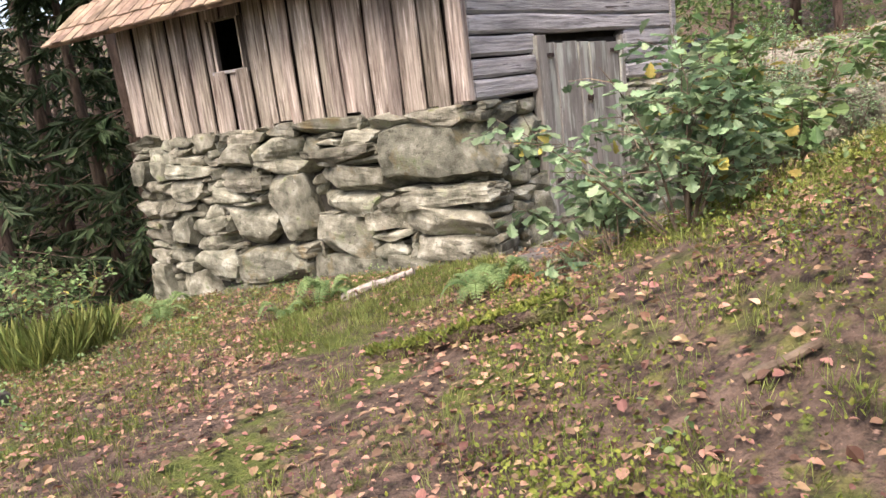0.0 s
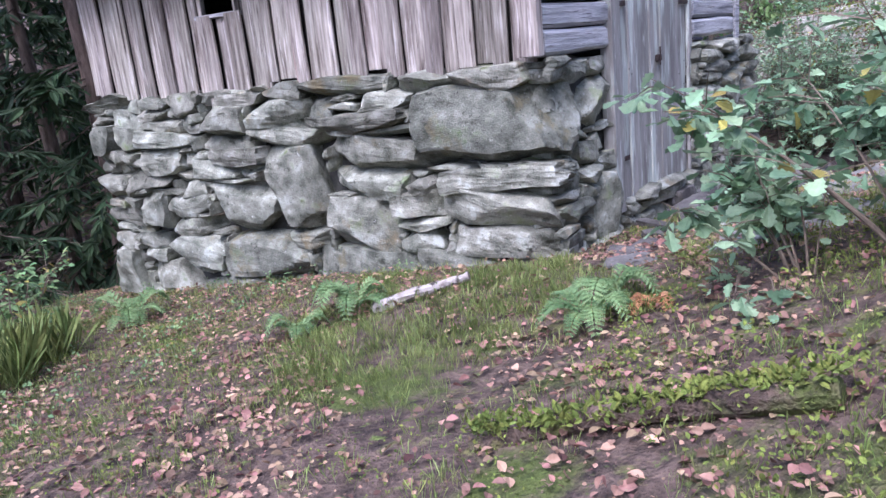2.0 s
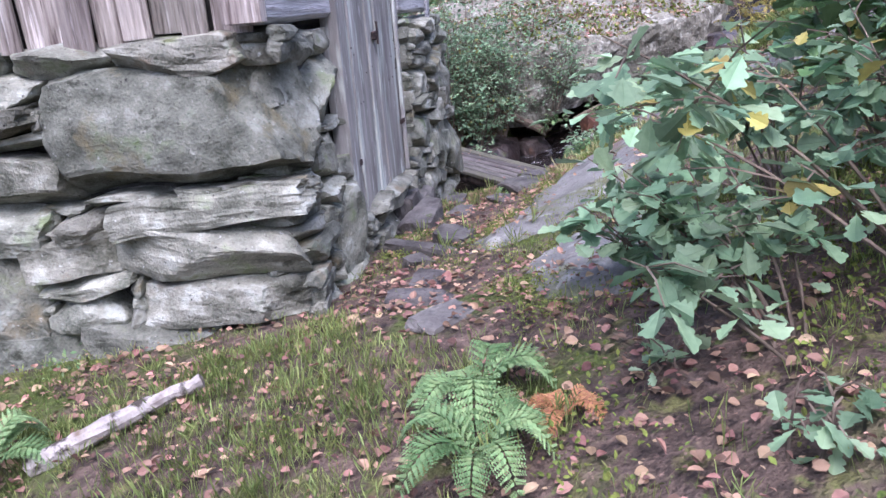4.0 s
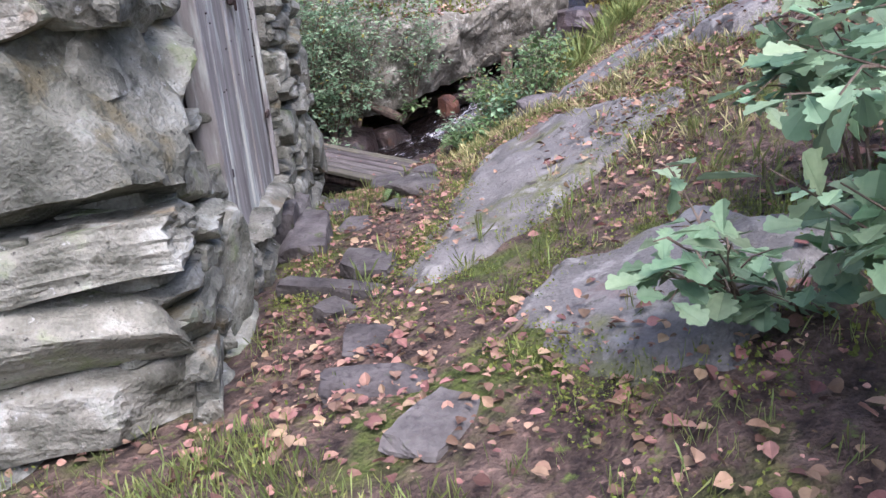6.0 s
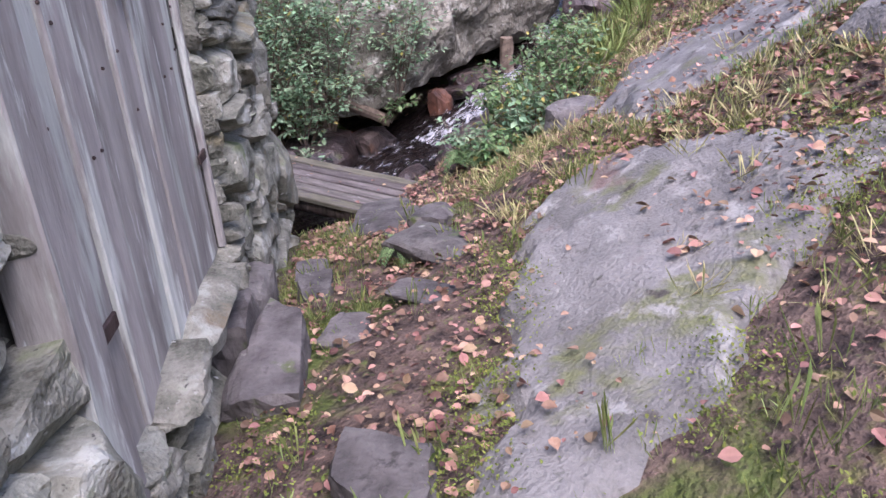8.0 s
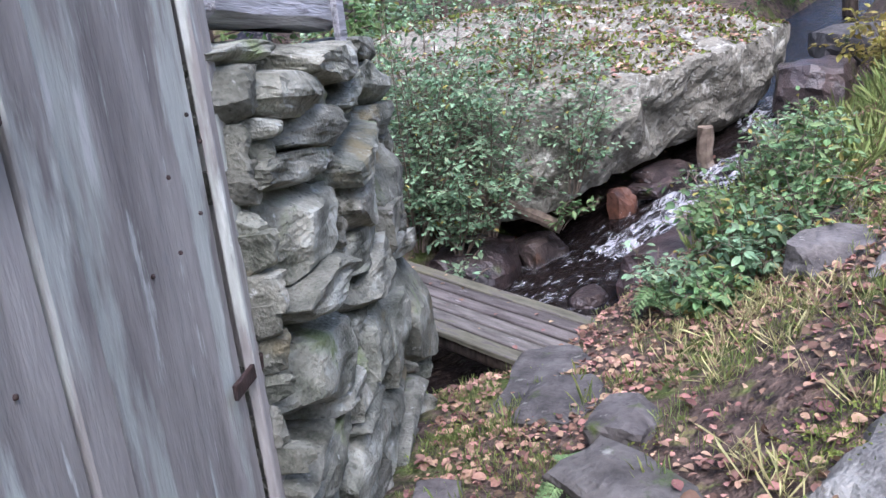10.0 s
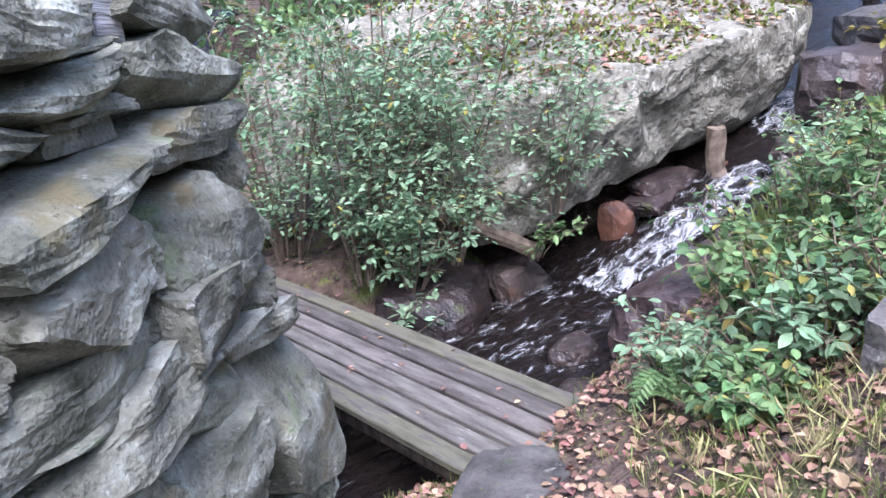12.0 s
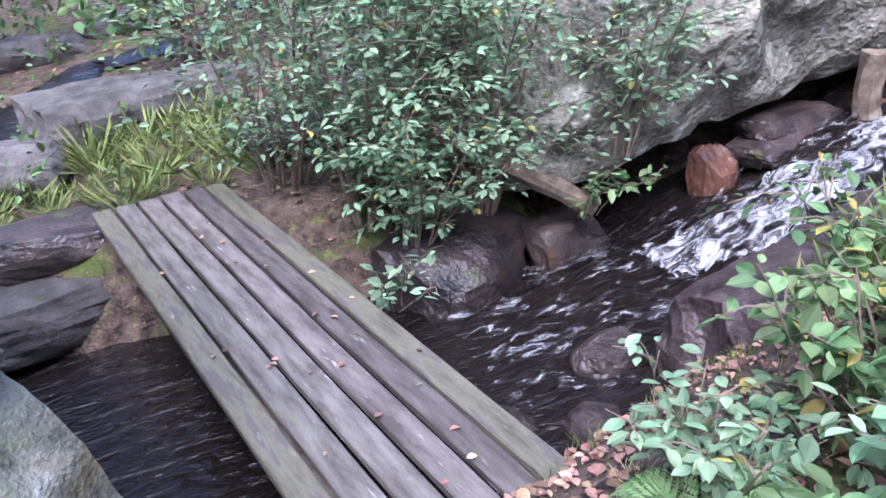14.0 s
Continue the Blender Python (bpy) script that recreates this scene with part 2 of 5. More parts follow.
def box(bm, x0, x1, y0, y1, z0, z1, m=None, wobble=0.0, cuts=0, bevel=0.0):
    r = bmesh.ops.create_cube(bm, size=1, matrix=Matrix.Translation(((x0 + x1) / 2, (y0 + y1) / 2, (z0 + z1) / 2)) @ Matrix.Diagonal((x1 - x0, y1 - y0, z1 - z0, 1)))
    vs = r["verts"]
    if cuts:
        axis = max(range(3), key=lambda i: (x1 - x0, y1 - y0, z1 - z0)[i])
        es = [e for e in {e for v in vs for e in v.link_edges} if abs((e.verts[0].co - e.verts[1].co)[axis]) > 1e-4]
        bmesh.ops.subdivide_edges(bm, edges=es, cuts=cuts, use_grid_fill=True)
        vs = bm.verts[:]
    if bevel:
        es = list({e for v in vs for e in v.link_edges if len(e.link_faces) == 2 and e.calc_face_angle(0) > 1})
        bmesh.ops.bevel(bm, geom=es, offset=bevel, segments=1, affect="EDGES")
        vs = bm.verts[:]
    if wobble:
        for v in vs:
            v.co += noise.noise_vector(v.co * 2.3 + Vector((x0 * 9, z0 * 5, y0))) * wobble
    if m:
        bmesh.ops.transform(bm, matrix=m, verts=list(vs))


def rock_mesh(name, sx, sy, sz, seed, cuts=4, boxy=0.6, rough=0.12, chips=5):
    """A stone of the given half sizes: a cube blended to a ball, with flat broken facets and fine noise."""
    bm = bmesh.new()
    bmesh.ops.create_cube(bm, size=2)
    bmesh.ops.subdivide_edges(bm, edges=bm.edges[:], cuts=cuts, use_grid_fill=True)
    rnd = random.Random(seed)
    planes = []
    for _ in range(chips):
        nrm = Vector((rnd.uniform(-1, 1), rnd.uniform(-1, 1), rnd.uniform(-1, 1))).normalized()
        planes.append((nrm, rnd.uniform(0.72, 1.0) * (abs(nrm.x) + abs(nrm.y) + abs(nrm.z)) * 0.72))
    o = Vector((seed * 3.17 % 91, seed * 1.31 % 77, seed * 0.7 % 53))
    for v in bm.verts:
        c = v.co.copy()
        c = c.lerp(c.normalized() * 1.12, 1 - boxy)
        for nrm, d in planes:
            k = c.dot(nrm) - d
            if k > 0:
                c -= nrm * k
        c += noise.noise_vector(c * 1.1 + o) * rough * 1.3 + noise.noise_vector(c * 3.1 + o) * rough * 0.5 + noise.noise_vector(c * 8.0 + o) * rough * 0.3
        v.co = (c.x * sx, c.y * sy, c.z * sz)
    me = bpy.data.meshes.new(name)
    bm.to_mesh(me)
    bm.free()
    return me


def tube(bm, pts, r0, r1, sides=6):
    rings = []
    for i, p in enumerate(pts):
        p = Vector(p)
        d = (Vector(pts[min(i + 1, len(pts) - 1)]) - Vector(pts[max(i - 1, 0)])).normalized()
        ref = Vector((0.31, 0.17, 0.93)) if abs(d.z) < 0.8 else Vector((0.95, 0.2, 0.1))
        a = d.cross(ref).normalized()
        b = d.cross(a)
        r = r0 + (r1 - r0) * i / (len(pts) - 1)
        rings.append([bm.verts.new(p + (a * math.cos(k * 2 * math.pi / sides) + b * math.sin(k * 2 * math.pi / sides)) * r) for k in range(sides)])
    for a, b in zip(rings, rings[1:]):
        for k in range(sides):
            bm.faces.new((a[k], a[(k + 1) % sides], b[(k + 1) % sides], b[k]))
    bm.faces.new(rings[0][::-1])
    bm.faces.new(rings[-1])


# ---- the ground ----
STREAM = [(26, 15.5, 2.4), (17, 14.2, 0.9), (13.4, 13.1, 0.2), (12.0, 12.5, -0.1), (10.9, 12.0, -0.42), (9.6, 11.8, -0.62), (8.2, 12.1, -1.05), (7.2, 12.2, -1.15),
          (6.0, 12.3, -1.2), (4.6, 12.7, -1.25), (2.5, 14.0, -1.5), (-1, 15.2, -1.8), (-5, 13.6, -2.0), (-9, 11.5, -2.2), (-30, 8, -3)]


def lerp_at(x, xs, ys):
    return float(np.interp(x, xs, ys))


def stream_at(x, y):
    """Distance to the stream's middle line, its water level there, the side, and how far along."""
    best = (1e9, 0, 1, 0)
    for i, (a, b) in enumerate(zip(STREAM, STREAM[1:])):
        dx, dy = b[0] - a[0], b[1] - a[1]
        k = min(1, max(0, ((x - a[0]) * dx + (y - a[1]) * dy) / (dx * dx + dy * dy)))
        px, py = a[0] + k * dx, a[1] + k * dy
        d = math.hypot(x - px, y - py)
        if d < best[0]:
            side = 1 if dx * (y - py) - dy * (x - px) < 0 else -1
            best = (d, a[2] + k * (b[2] - a[2]), side, i + k)
    return best


def softplus(v, k=0.3):
    return k * math.log1p(math.exp(min(40, v / k)))


def half_width(s):
    return lerp_at(s, (0, 3, 5, 6, 7.3, 9, 10, 12), (0.7, 0.7, 0.8, 1.0, 1.1, 1.35, 1.2, 1.0))


def near_side(x, y):
    u, w = (x + y) * 0.7071, (x - y) * 0.7071
    p = lerp_at(u, (-6, 0, 1.6, 3.5, 5, 6.5, 8.8, 10, 11.5, 14, 20), (0.3, -0.05, -0.08, -0.13, -0.06, -0.17, -0.42, -0.62, -0.95, -0.9, -0.2))
    s = lerp_at(u, (-4, 0, 2, 3.5, 5, 6.5, 8.3, 10.5, 13, 18), (0.1, 0.08, 0.14, 0.36, 0.36, 0.33, 0.5, 0.5, 0.4, 0.4))
    h = p + s * softplus(w + 3.4) - 0.15 * softplus(-(w + 4.0)) + 0.3 * softplus(w - 1.0, 1.0)
    return h


def ground_z(x, y):
    d, wz, side, s = stream_at(x, y)
    if side > 0:
        far = math.hypot(x - 6, y - 12)
        h = wz + 0.62 + 0.10 * softplus(d - 2.0) + 0.22 * softplus(d - 7.0, 1.5)
    else:
        h = near_side(x, y)
    if side > 0 and 2.4 < s < 6.6:
        k = min(1, (s - 2.4) / 0.5, (6.6 - s) / 0.5) * max(0.0, min(1, (3.2 - d) / 0.8))
        h -= 0.75 * k
    hw = half_width(s)
    bed = wz - 0.3
    bank = bed + max(0.0, d - hw * 0.75) * (1.5 if side > 0 else 1.35)
    k = 0.18
    m = min(h, bank)
    h = m - k * math.exp(-abs(h - bank) / k) * 0.4
    v = Vector((x, y, 0))
    h += noise.noise(v * 0.9) * 0.05 + noise.noise(v * 2.7) * 0.03 + noise.noise(v * 7.0) * 0.014
    return h


def axis(lo, a, b, hi, fine, coarse):
    mid = list(np.arange(a, b, fine))
    low, high, step, p = [], [], fine, a
    while p > lo:
        step = min(step * 1.25, coarse)
        p -= step
        low.append(p)
    step, p = fine, mid[-1]
    while p < hi:
        step = min(step * 1.25, coarse)
        p += step
        high.append(p)
    return low[::-1] + mid + high


def slab_depth(u, w, poly):
    """Distance inside (+) or outside (-) a slab's outline in the slope's own axes."""
    best, inside = 1e9, False
    for (a, b), (c, d) in zip(poly, poly[1:] + poly[:1]):
        if (b > w) != (d > w) and u < (c - a) * (w - b) / (d - b) + a:
            inside = not inside
        k = max(0, min(1, ((u - a) * (c - a) + (w - b) * (d - b)) / ((c - a) ** 2 + (d - b) ** 2)))
        best = min(best, math.hypot(u - a - k * (c - a), w - b - k * (d - b)))
    return best if inside else -best


XS, YS = axis(-90, -3, 9.5, 90, 0.085, 4), axis(-60, -0.5, 15.5, 110, 0.085, 4)
gv = [(x, y, ground_z(x, y)) for y in YS for x in XS]
nx = len(XS)
gf = [(j * nx + i, j * nx + i + 1, (j + 1) * nx + i + 1, (j + 1) * nx + i) for j in range(len(YS) - 1) for i in range(nx - 1)]
SLABS = [[(6.4, -3.66), (6.92, -3.56), (7.61, -3.34), (8.54, -3.06), (8.95, -2.9), (9.2, -2.5), (8.65, -2.1), (8.16, -1.95), (7.75, -1.8), (7.3, -2.4), (6.85, -2.95), (6.6, -3.35)],
         [(5.1, -3.05), (5.56, -3.25), (6.02, -3.2), (6.2, -2.95), (6.1, -2.3), (5.6, -2.1), (5.2, -2.4), (4.95, -2.8)],
         [(9.4, -2.1), (10.6, -1.9), (11.9, -1.2), (11.5, -0.3), (10.0, -0.6), (9.1, -1.0)], [(8.3, -1.2), (8.9, -1.4), (8.7, -0.4), (7.9, 0.2)]]
ground = raw("ground", gv, gf, SOIL, smooth=True)
tagged(ground, "leaf-strewn mossy brown forest floor sloping down to the stream", "ground", kind="structure")

# ---- the stream ----
wv, wf = [], []
cross = 13
dense = []
for i, (a, b) in enumerate(zip(STREAM, STREAM[1:])):
    n = max(2, int(math.dist(a, b) / 0.12))
    n = min(n, 60)
    dense += [(i + k / n, tuple(a[j] + (b[j] - a[j]) * k / n for j in range(3))) for k in range(n)]
for j, (s, p) in enumerate(dense):
    q = dense[min(j + 3, len(dense) - 1)][1]
    o = dense[max(j - 3, 0)][1]
    t = Vector((q[0] - o[0], q[1] - o[1], 0)).normalized()
    nrm = Vector((-t.y, t.x, 0))
    hw = half_width(s) * 1.35
    for k in range(cross):
        c = Vector(p) + nrm * hw * (k / (cross - 1) * 2 - 1)
        amp = 0.05 if 3 < s < 7 else 0.015
        c.z = p[2] + noise.noise(c * 2.5) * amp + noise.noise(c * 6) * amp * 0.5
        wv.append(c)
for j in range(len(dense) - 1):
    for k in range(cross - 1):
        wf.append((j * cross + k, j * cross + k + 1, (j + 1) * cross + k + 1, (j + 1) * cross + k))
water = raw("stream_water", wv, wf, WATER, smooth=True)
tagged(water, "dark peaty brook water running between stones", "water", kind="structure")

# a second arm of the brook behind the far bank
SIDE_BROOK = [(9.6, 21.6), (8.3, 20.7), (7.5, 20.1), (6.8, 20.2), (5.8, 20.2), (5.1, 19.4), (4.7, 18.4), (4.0, 17.2), (2.9, 15.9)]
sv, sf = [], []
for k, (a, b) in enumerate(zip(SIDE_BROOK, SIDE_BROOK[1:])):
    for q in range(8):
        x, y = a[0] + (b[0] - a[0]) * q / 8, a[1] + (b[1] - a[1]) * q / 8
        t = Vector((b[0] - a[0], b[1] - a[1], 0)).normalized()
        z = ground_z(x, y) + 0.09
        for c in (-1, -0.5, 0, 0.5, 1):
            sv.append((x - t.y * 0.42 * c, y + t.x * 0.42 * c, z + noise.noise((x * 4, y * 4, c)) * 0.03 - 0.12 * c * c))
for k in range(len(sv) // 5 - 1):
    for c in range(4):
        sf.append((k * 5 + c, k * 5 + c + 1, k * 5 + c + 6, k * 5 + c + 5))
arm = raw("side_brook_water", sv, sf, WATER, smooth=True)
tagged(arm, "narrow dark arm of the brook behind the far bank", "water", kind="structure")

# ---- the mill: stone base, board wall, log wall, roof ----
LEFT = Vector((0.95 - 0.799 * 5.5, 7.08 + 0.602 * 5.5, 0))
FRONT = pose(LEFT.x, LEFT.y, 0, 0, 0, -37)
SIDE = pose(1.0, 7.1, 0, 0, 0, 45)


def pack(width, z0, z1, keys, seed, size=0.05, big=(4, 12, 2, 5)):
    """Fill a wall with stones of uneven size, bottom up, round the key stones; gives (x0, x1, z0, z1)."""
    rnd = random.Random(seed)
    nx_, nz_ = int(width / size), int((z1 - z0) / size)
    used = np.zeros((nz_, nx_), bool)
    out = []
    for a, b, c, d in keys:
        out.append((a, b, c, d))
        used[max(0, round((c - z0) / size)):max(0, round((d - z0) / size)), max(0, round(a / size)):max(0, round(b / size))] = True
    for j in range(nz_):
        for i in range(nx_):
            if used[j, i]:
                continue
            w, h = rnd.randint(big[0], big[1]), rnd.randint(big[2], big[3])
            ww = 0
            while ww < w and i + ww < nx_ and not used[j, i + ww]:
                ww += 1
            h = min(h, nz_ - j, max(2, ww))
            hh = 1
            while hh < h and not used[j + hh, i:i + ww].any():
                hh += 1
            used[j:j + hh, i:i + ww] = True
            if ww > 0:
                out.append((i * size, (i + ww) * size, z0 + j * size, z0 + (j + hh) * size))
    return out


def wall_warp(p, seed, flare):
    """The uneven lie of a dry-stone wall: neighbouring stones bend together, and the far foot may flare out."""
    q = Vector((p.x * 1.7, seed, p.z * 1.9))
    d = noise.noise_vector(q) * 0.05 + noise.noise_vector(q * 2.9) * 0.012
    d.y *= 0.5
    d.x += flare * max(0, min(1, (p.x - 4.2) / 1.0)) * max(0, min(1, (0.75 - p.z) / 1.3))
    return d


def stone_wall(name, label, m, width, z0, z1, keys, seed, holes=(), bulge=0.0, back=0.0, big=(4, 12, 2, 5), flare=0.0, recess=0.0):
    base = new(name)
    base.matrix_world = m
    tagged(base, label, "wall", kind="structure")
    rnd = random.Random(seed)
    for n, (a, b, c, d) in enumerate(pack(width, z0, z1, list(keys) + list(holes), seed, 0.05, big)):
        if (a, b, c, d) in holes:
            continue
        w, h = (b - a) / 2, (d - c) / 2
        key = n < len(keys)
        dep = 0.2 if not key else 0.26
        me = rock_mesh("stone", w * 1.03 + 0.008, dep, h * 1.03 + 0.01, seed * 100 + n, 12 if key else 8, 0.5 if n == 0 else 0.84, 0.075, 3 if n == 0 else 9)
        ob = obj("stone", me, STONE, base)
        cx, cz = (a + b) / 2, (c + d) / 2
        warp = noise.noise(Vector((cx * 0.8, cz * 1.2, seed))) * 0.05
        ob.location = (cx, dep - 0.02 + back + rnd.uniform(-0.035, 0.045) - (0.06 if key else 0) - bulge * (1 - (cz - z0) / (z1 - z0)), cz + warp)
        if cx < 1.2 and cz > 0.4:
            ob.location.y += recess
        ob.rotation_euler = (rnd.uniform(-0.08, 0.08), rnd.uniform(-0.07, 0.07), rnd.uniform(-0.08, 0.08))
        turn = ob.rotation_euler.to_matrix()
        inv = turn.transposed()
        for v in me.vertices:
            p = turn @ v.co + ob.location
            v.co = inv @ (p + wall_warp(p, seed, flare) - ob.location)
    return base


CORNER_KEYS = [(4.19, 5.56, 0.53, 1.19), (4.40, 5.5, 0.33, 0.51), (4.40, 5.5, 0.06, 0.33), (4.49, 5.42, -0.19, 0.06), (4.06, 4.39, 0.36, 0.50), (3.91, 4.4, 0.11, 0.34),
               (4.17, 5.09, -0.53, -0.19), (4.01, 4.60, 1.2, 1.36), (4.61, 5.4, 1.2, 1.37), (3.96, 4.46, -0.03, 0.08), (3.99, 4.39, -0.31, -0.03)]
MIDDLE_KEYS = [(2.51, 3.2, 0.0, 0.74), (3.19, 3.95, -0.19, 0.32), (3.2, 4.06, 0.33, 0.57), (3.26, 4.2, 0.57, 0.87), (2.37, 3.25, 0.75, 0.93), (3.60, 4.2, 1.05, 1.21), (3.00, 4.15, 0.88, 1.04),
               (2.35, 3.05, 0.97, 1.22), (3.02, 3.97, 1.22, 1.36), (2.52, 3.15, -0.19, -0.01), (2.88, 4.1, -0.66, -0.2), (1.81, 2.5, 0.62, 0.77)]
LEFT_KEYS = [(1.68, 2.28, 0.91, 1.19), (1.28, 1.66, 1.14, 1.36), (1.67, 2.5, -0.09, 0.42), (0.94, 1.65, -0.16, 0.07), (0.77, 1.75, -0.45, -0.16), (1.78, 2.85, -0.53, -0.12), (1.10, 2.5, -0.99, -0.54),
             (1.50, 2.09, 0.43, 0.66), (0.72, 1.29, 0.54, 0.78), (0.37, 1.04, 0.35, 0.54), (-0.1, 0.34, 0.27, 0.52), (-0.05, 0.57, 1.2, 1.36), (-0.1, 0.50, -0.06, 0.14), (-0.05, 0.31, 0.73, 1.03),
             (-0.12, 0.35, -0.9, -0.35), (0.52, 0.93, -0.14, 0.32), (0.97, 1.62, 0.09, 0.32), (0.36, 1.1, -0.92, -0.47), (0.69, 1.5, 0.8, 0.98)]
# box behind the front stones, its dark colour stands for shade in the joints
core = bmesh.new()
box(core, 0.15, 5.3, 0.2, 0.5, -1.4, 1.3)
wall_core = part("wall_front_core", core, GAP_SHADE)
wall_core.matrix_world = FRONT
tagged(wall_core, "backing behind the wall stones, coloured dark for the shade in the gaps", "wall", kind="structure")
stone_wall("wall_front", "dry-stone wall of lichened grey field stones", FRONT, 5.5, -1.3, 1.35, CORNER_KEYS + MIDDLE_KEYS + LEFT_KEYS, 3)
SIDE_KEYS = [(3.2, 3.95, 1.1, 1.23), (3.98, 4.6, 1.1, 1.2), (4.6, 5.3, 0.98, 1.2), (3.25, 4.2, 0.97, 1.1), (3.8, 4.6, 0.83, 0.97), (3.15, 3.73, 0.88, 0.97), (3.12, 3.8, 0.6, 0.88), (3.83, 4.35, 0.57, 0.82),
             (4.43, 5.1, 0.56, 0.83), (4.38, 4.96, 0.28, 0.56), (3.72, 4.34, 0.43, 0.57), (3.8, 4.38, 0.24, 0.42), (3.12, 3.7, 0.46, 0.6), (3.12, 3.8, 0.1, 0.44), (3.9, 4.38, -0.1, 0.22),
             (4.38, 4.87, -0.3, 0.05), (4.87, 5.3, -0.65, 0.15), (3.6, 4.31, 1.23, 1.35), (0.1, 0.75, 1.15, 1.35), (0.55, 1.08, 0.75, 1.15), (0.7, 1.14, -0.25, 0.34)]
stone_wall("wall_side", "dry-stone wall of flat lichened stones beside the door", SIDE, 5.3, -1.2, 1.35, SIDE_KEYS, 5,
           holes=[(1.12, 3.05, 0.0, 1.5), (0.0, 1.2, -1.2, -0.3)], bulge=0.03, back=0.07, big=(7, 18, 2, 4), flare=0.27, recess=0.07)
# same backing on the door side, darkened as the shade between the stones
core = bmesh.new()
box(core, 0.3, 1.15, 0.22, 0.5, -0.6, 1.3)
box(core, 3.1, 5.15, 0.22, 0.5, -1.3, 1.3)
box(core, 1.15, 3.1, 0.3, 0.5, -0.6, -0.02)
c2 = part("wall_side_core", core, GAP_SHADE)
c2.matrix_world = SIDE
tagged(c2, "backing behind the wall stones, coloured dark for the shade in the gaps", "wall", kind="structure")
# the two walls away from the path close the base
for nm, m, wd in (("wall_back", FRONT @ pose(5.3, 4.75, 0, 0, 0, 180), 5.0), ("wall_far_side", FRONT @ pose(0, 4.8, 0, 0, 0, -90), 4.7)):
    stone_wall(nm, "plain dry-stone wall of grey field stones", m, wd, -1.9, 1.35, [], 11 if nm == "wall_back" else 12)
    # backing for these walls too, with gap shade in its colour
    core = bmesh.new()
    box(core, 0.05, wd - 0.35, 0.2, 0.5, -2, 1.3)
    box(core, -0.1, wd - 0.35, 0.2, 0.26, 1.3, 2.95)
    c3 = part(nm + "_core", core, GAP_SHADE)
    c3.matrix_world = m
    tagged(c3, "backing behind the wall stones, coloured dark for the shade in the gaps", "wall", kind="structure")

# floor and ceiling inside the upper storey, coloured near-black for the shade indoors
for nm, z in (('floor', 1.3), ('ceiling', 2.96)):
    bm = bmesh.new()
    box(bm, 0.3, 4.9, 0.4, 4.5, z, z + 0.04)
    ob = part(nm, bm, INSIDE_SHADE)
    ob.matrix_world = FRONT
    tagged(ob, 'boards inside the mill, coloured near-black for the shade indoors', nm, kind='structure')
# board wall on the front: upright boards with a window opening
boards = new("wall_boards")
boards.matrix_world = FRONT
tagged(boards, "upright weathered brown-grey boards nailed over the stone base", "board wall", kind="structure")
rb = random.Random(8)
x = 0.02
WIN = (1.81, 2.31, 2.05, 2.64)
i = 0
while x < 5.3:
    w = rb.uniform(0.12, 0.23)
    if x + w > 5.2:
        w = 5.31 - x
    top = 2.95
    low = 1.37 + rb.uniform(-0.07, 0.035)
    if 0.5 < x < 2.3:
        low -= 0.17 * min(1, (x - 0.5) / 0.6)
    y = 0.06 if i % 2 else 0.108
    cx = x + w / 2
    spans = [(low, top)]
    if WIN[0] < cx < WIN[1]:
        spans = [(low, WIN[2]), (WIN[3], top)]
    for a, b in spans:
        bm = bmesh.new()
        box(bm, -w / 2 - 0.002, w / 2 + 0.002, -0.014, 0.014, a, b, cuts=6, bevel=0.004)
        for v in bm.verts:
            v.co += Vector((noise.noise((v.co.z * 1.3, i, 0)) * 0.02, noise.noise((v.co.z * 0.9, i, 5)) * 0.014, 0))
        ob = part("board", bm, BOARD, boards)
        ob.location = (cx, y, 0)
        ob.rotation_euler = (0, rb.uniform(-0.008, 0.008), 0)
    x += w
    i += 1
# sheet added behind the boards, its dark colour stands for shade in the chinks
bm = bmesh.new()
box(bm, 0.03, 5.25, 0.16, 0.2, 1.3, 2.04)
box(bm, 0.03, 1.8, 0.16, 0.2, 2.04, 2.65)
box(bm, 2.32, 5.25, 0.16, 0.2, 2.04, 2.65)
box(bm, 0.03, 5.25, 0.16, 0.2, 2.65, 2.95)
inner = part("inner_wall", bm, INSIDE_SHADE, boards)
win = new("window_1")
win.matrix_world = FRONT
tagged(win, "small unglazed square window opening in the board wall", "window", kind="structure")
bm = bmesh.new()
box(bm, 1.79, 2.33, 0.05, 0.16, 2.02, 2.055, bevel=0.004)
part("window_sill", bm, LOGWOOD, win)
bm = bmesh.new()
box(bm, 1.79, 1.815, 0.07, 0.2, 2.058, 2.64)
box(bm, 2.305, 2.33, 0.07, 0.2, 2.058, 2.64)
box(bm, 1.79, 2.33, 0.07, 0.2, 2.642, 2.67)
part("window_frame", bm, BOARD, win)
bm = bmesh.new()
box(bm, 1.78, 1.81, 0.19, 0.2, 2.3, 2.5)
box(bm, 2.15, 2.17, 0.3, 0.32, 2.06, 2.64)
part("window_bar", bm, BOARD, win)

# log wall above and beside the door
logs = new("wall_logs")
logs.matrix_world = SIDE
tagged(logs, "silver-grey hewn horizontal log wall with open chinks", "log wall", kind="structure")
rl = random.Random(4)
z = 1.37
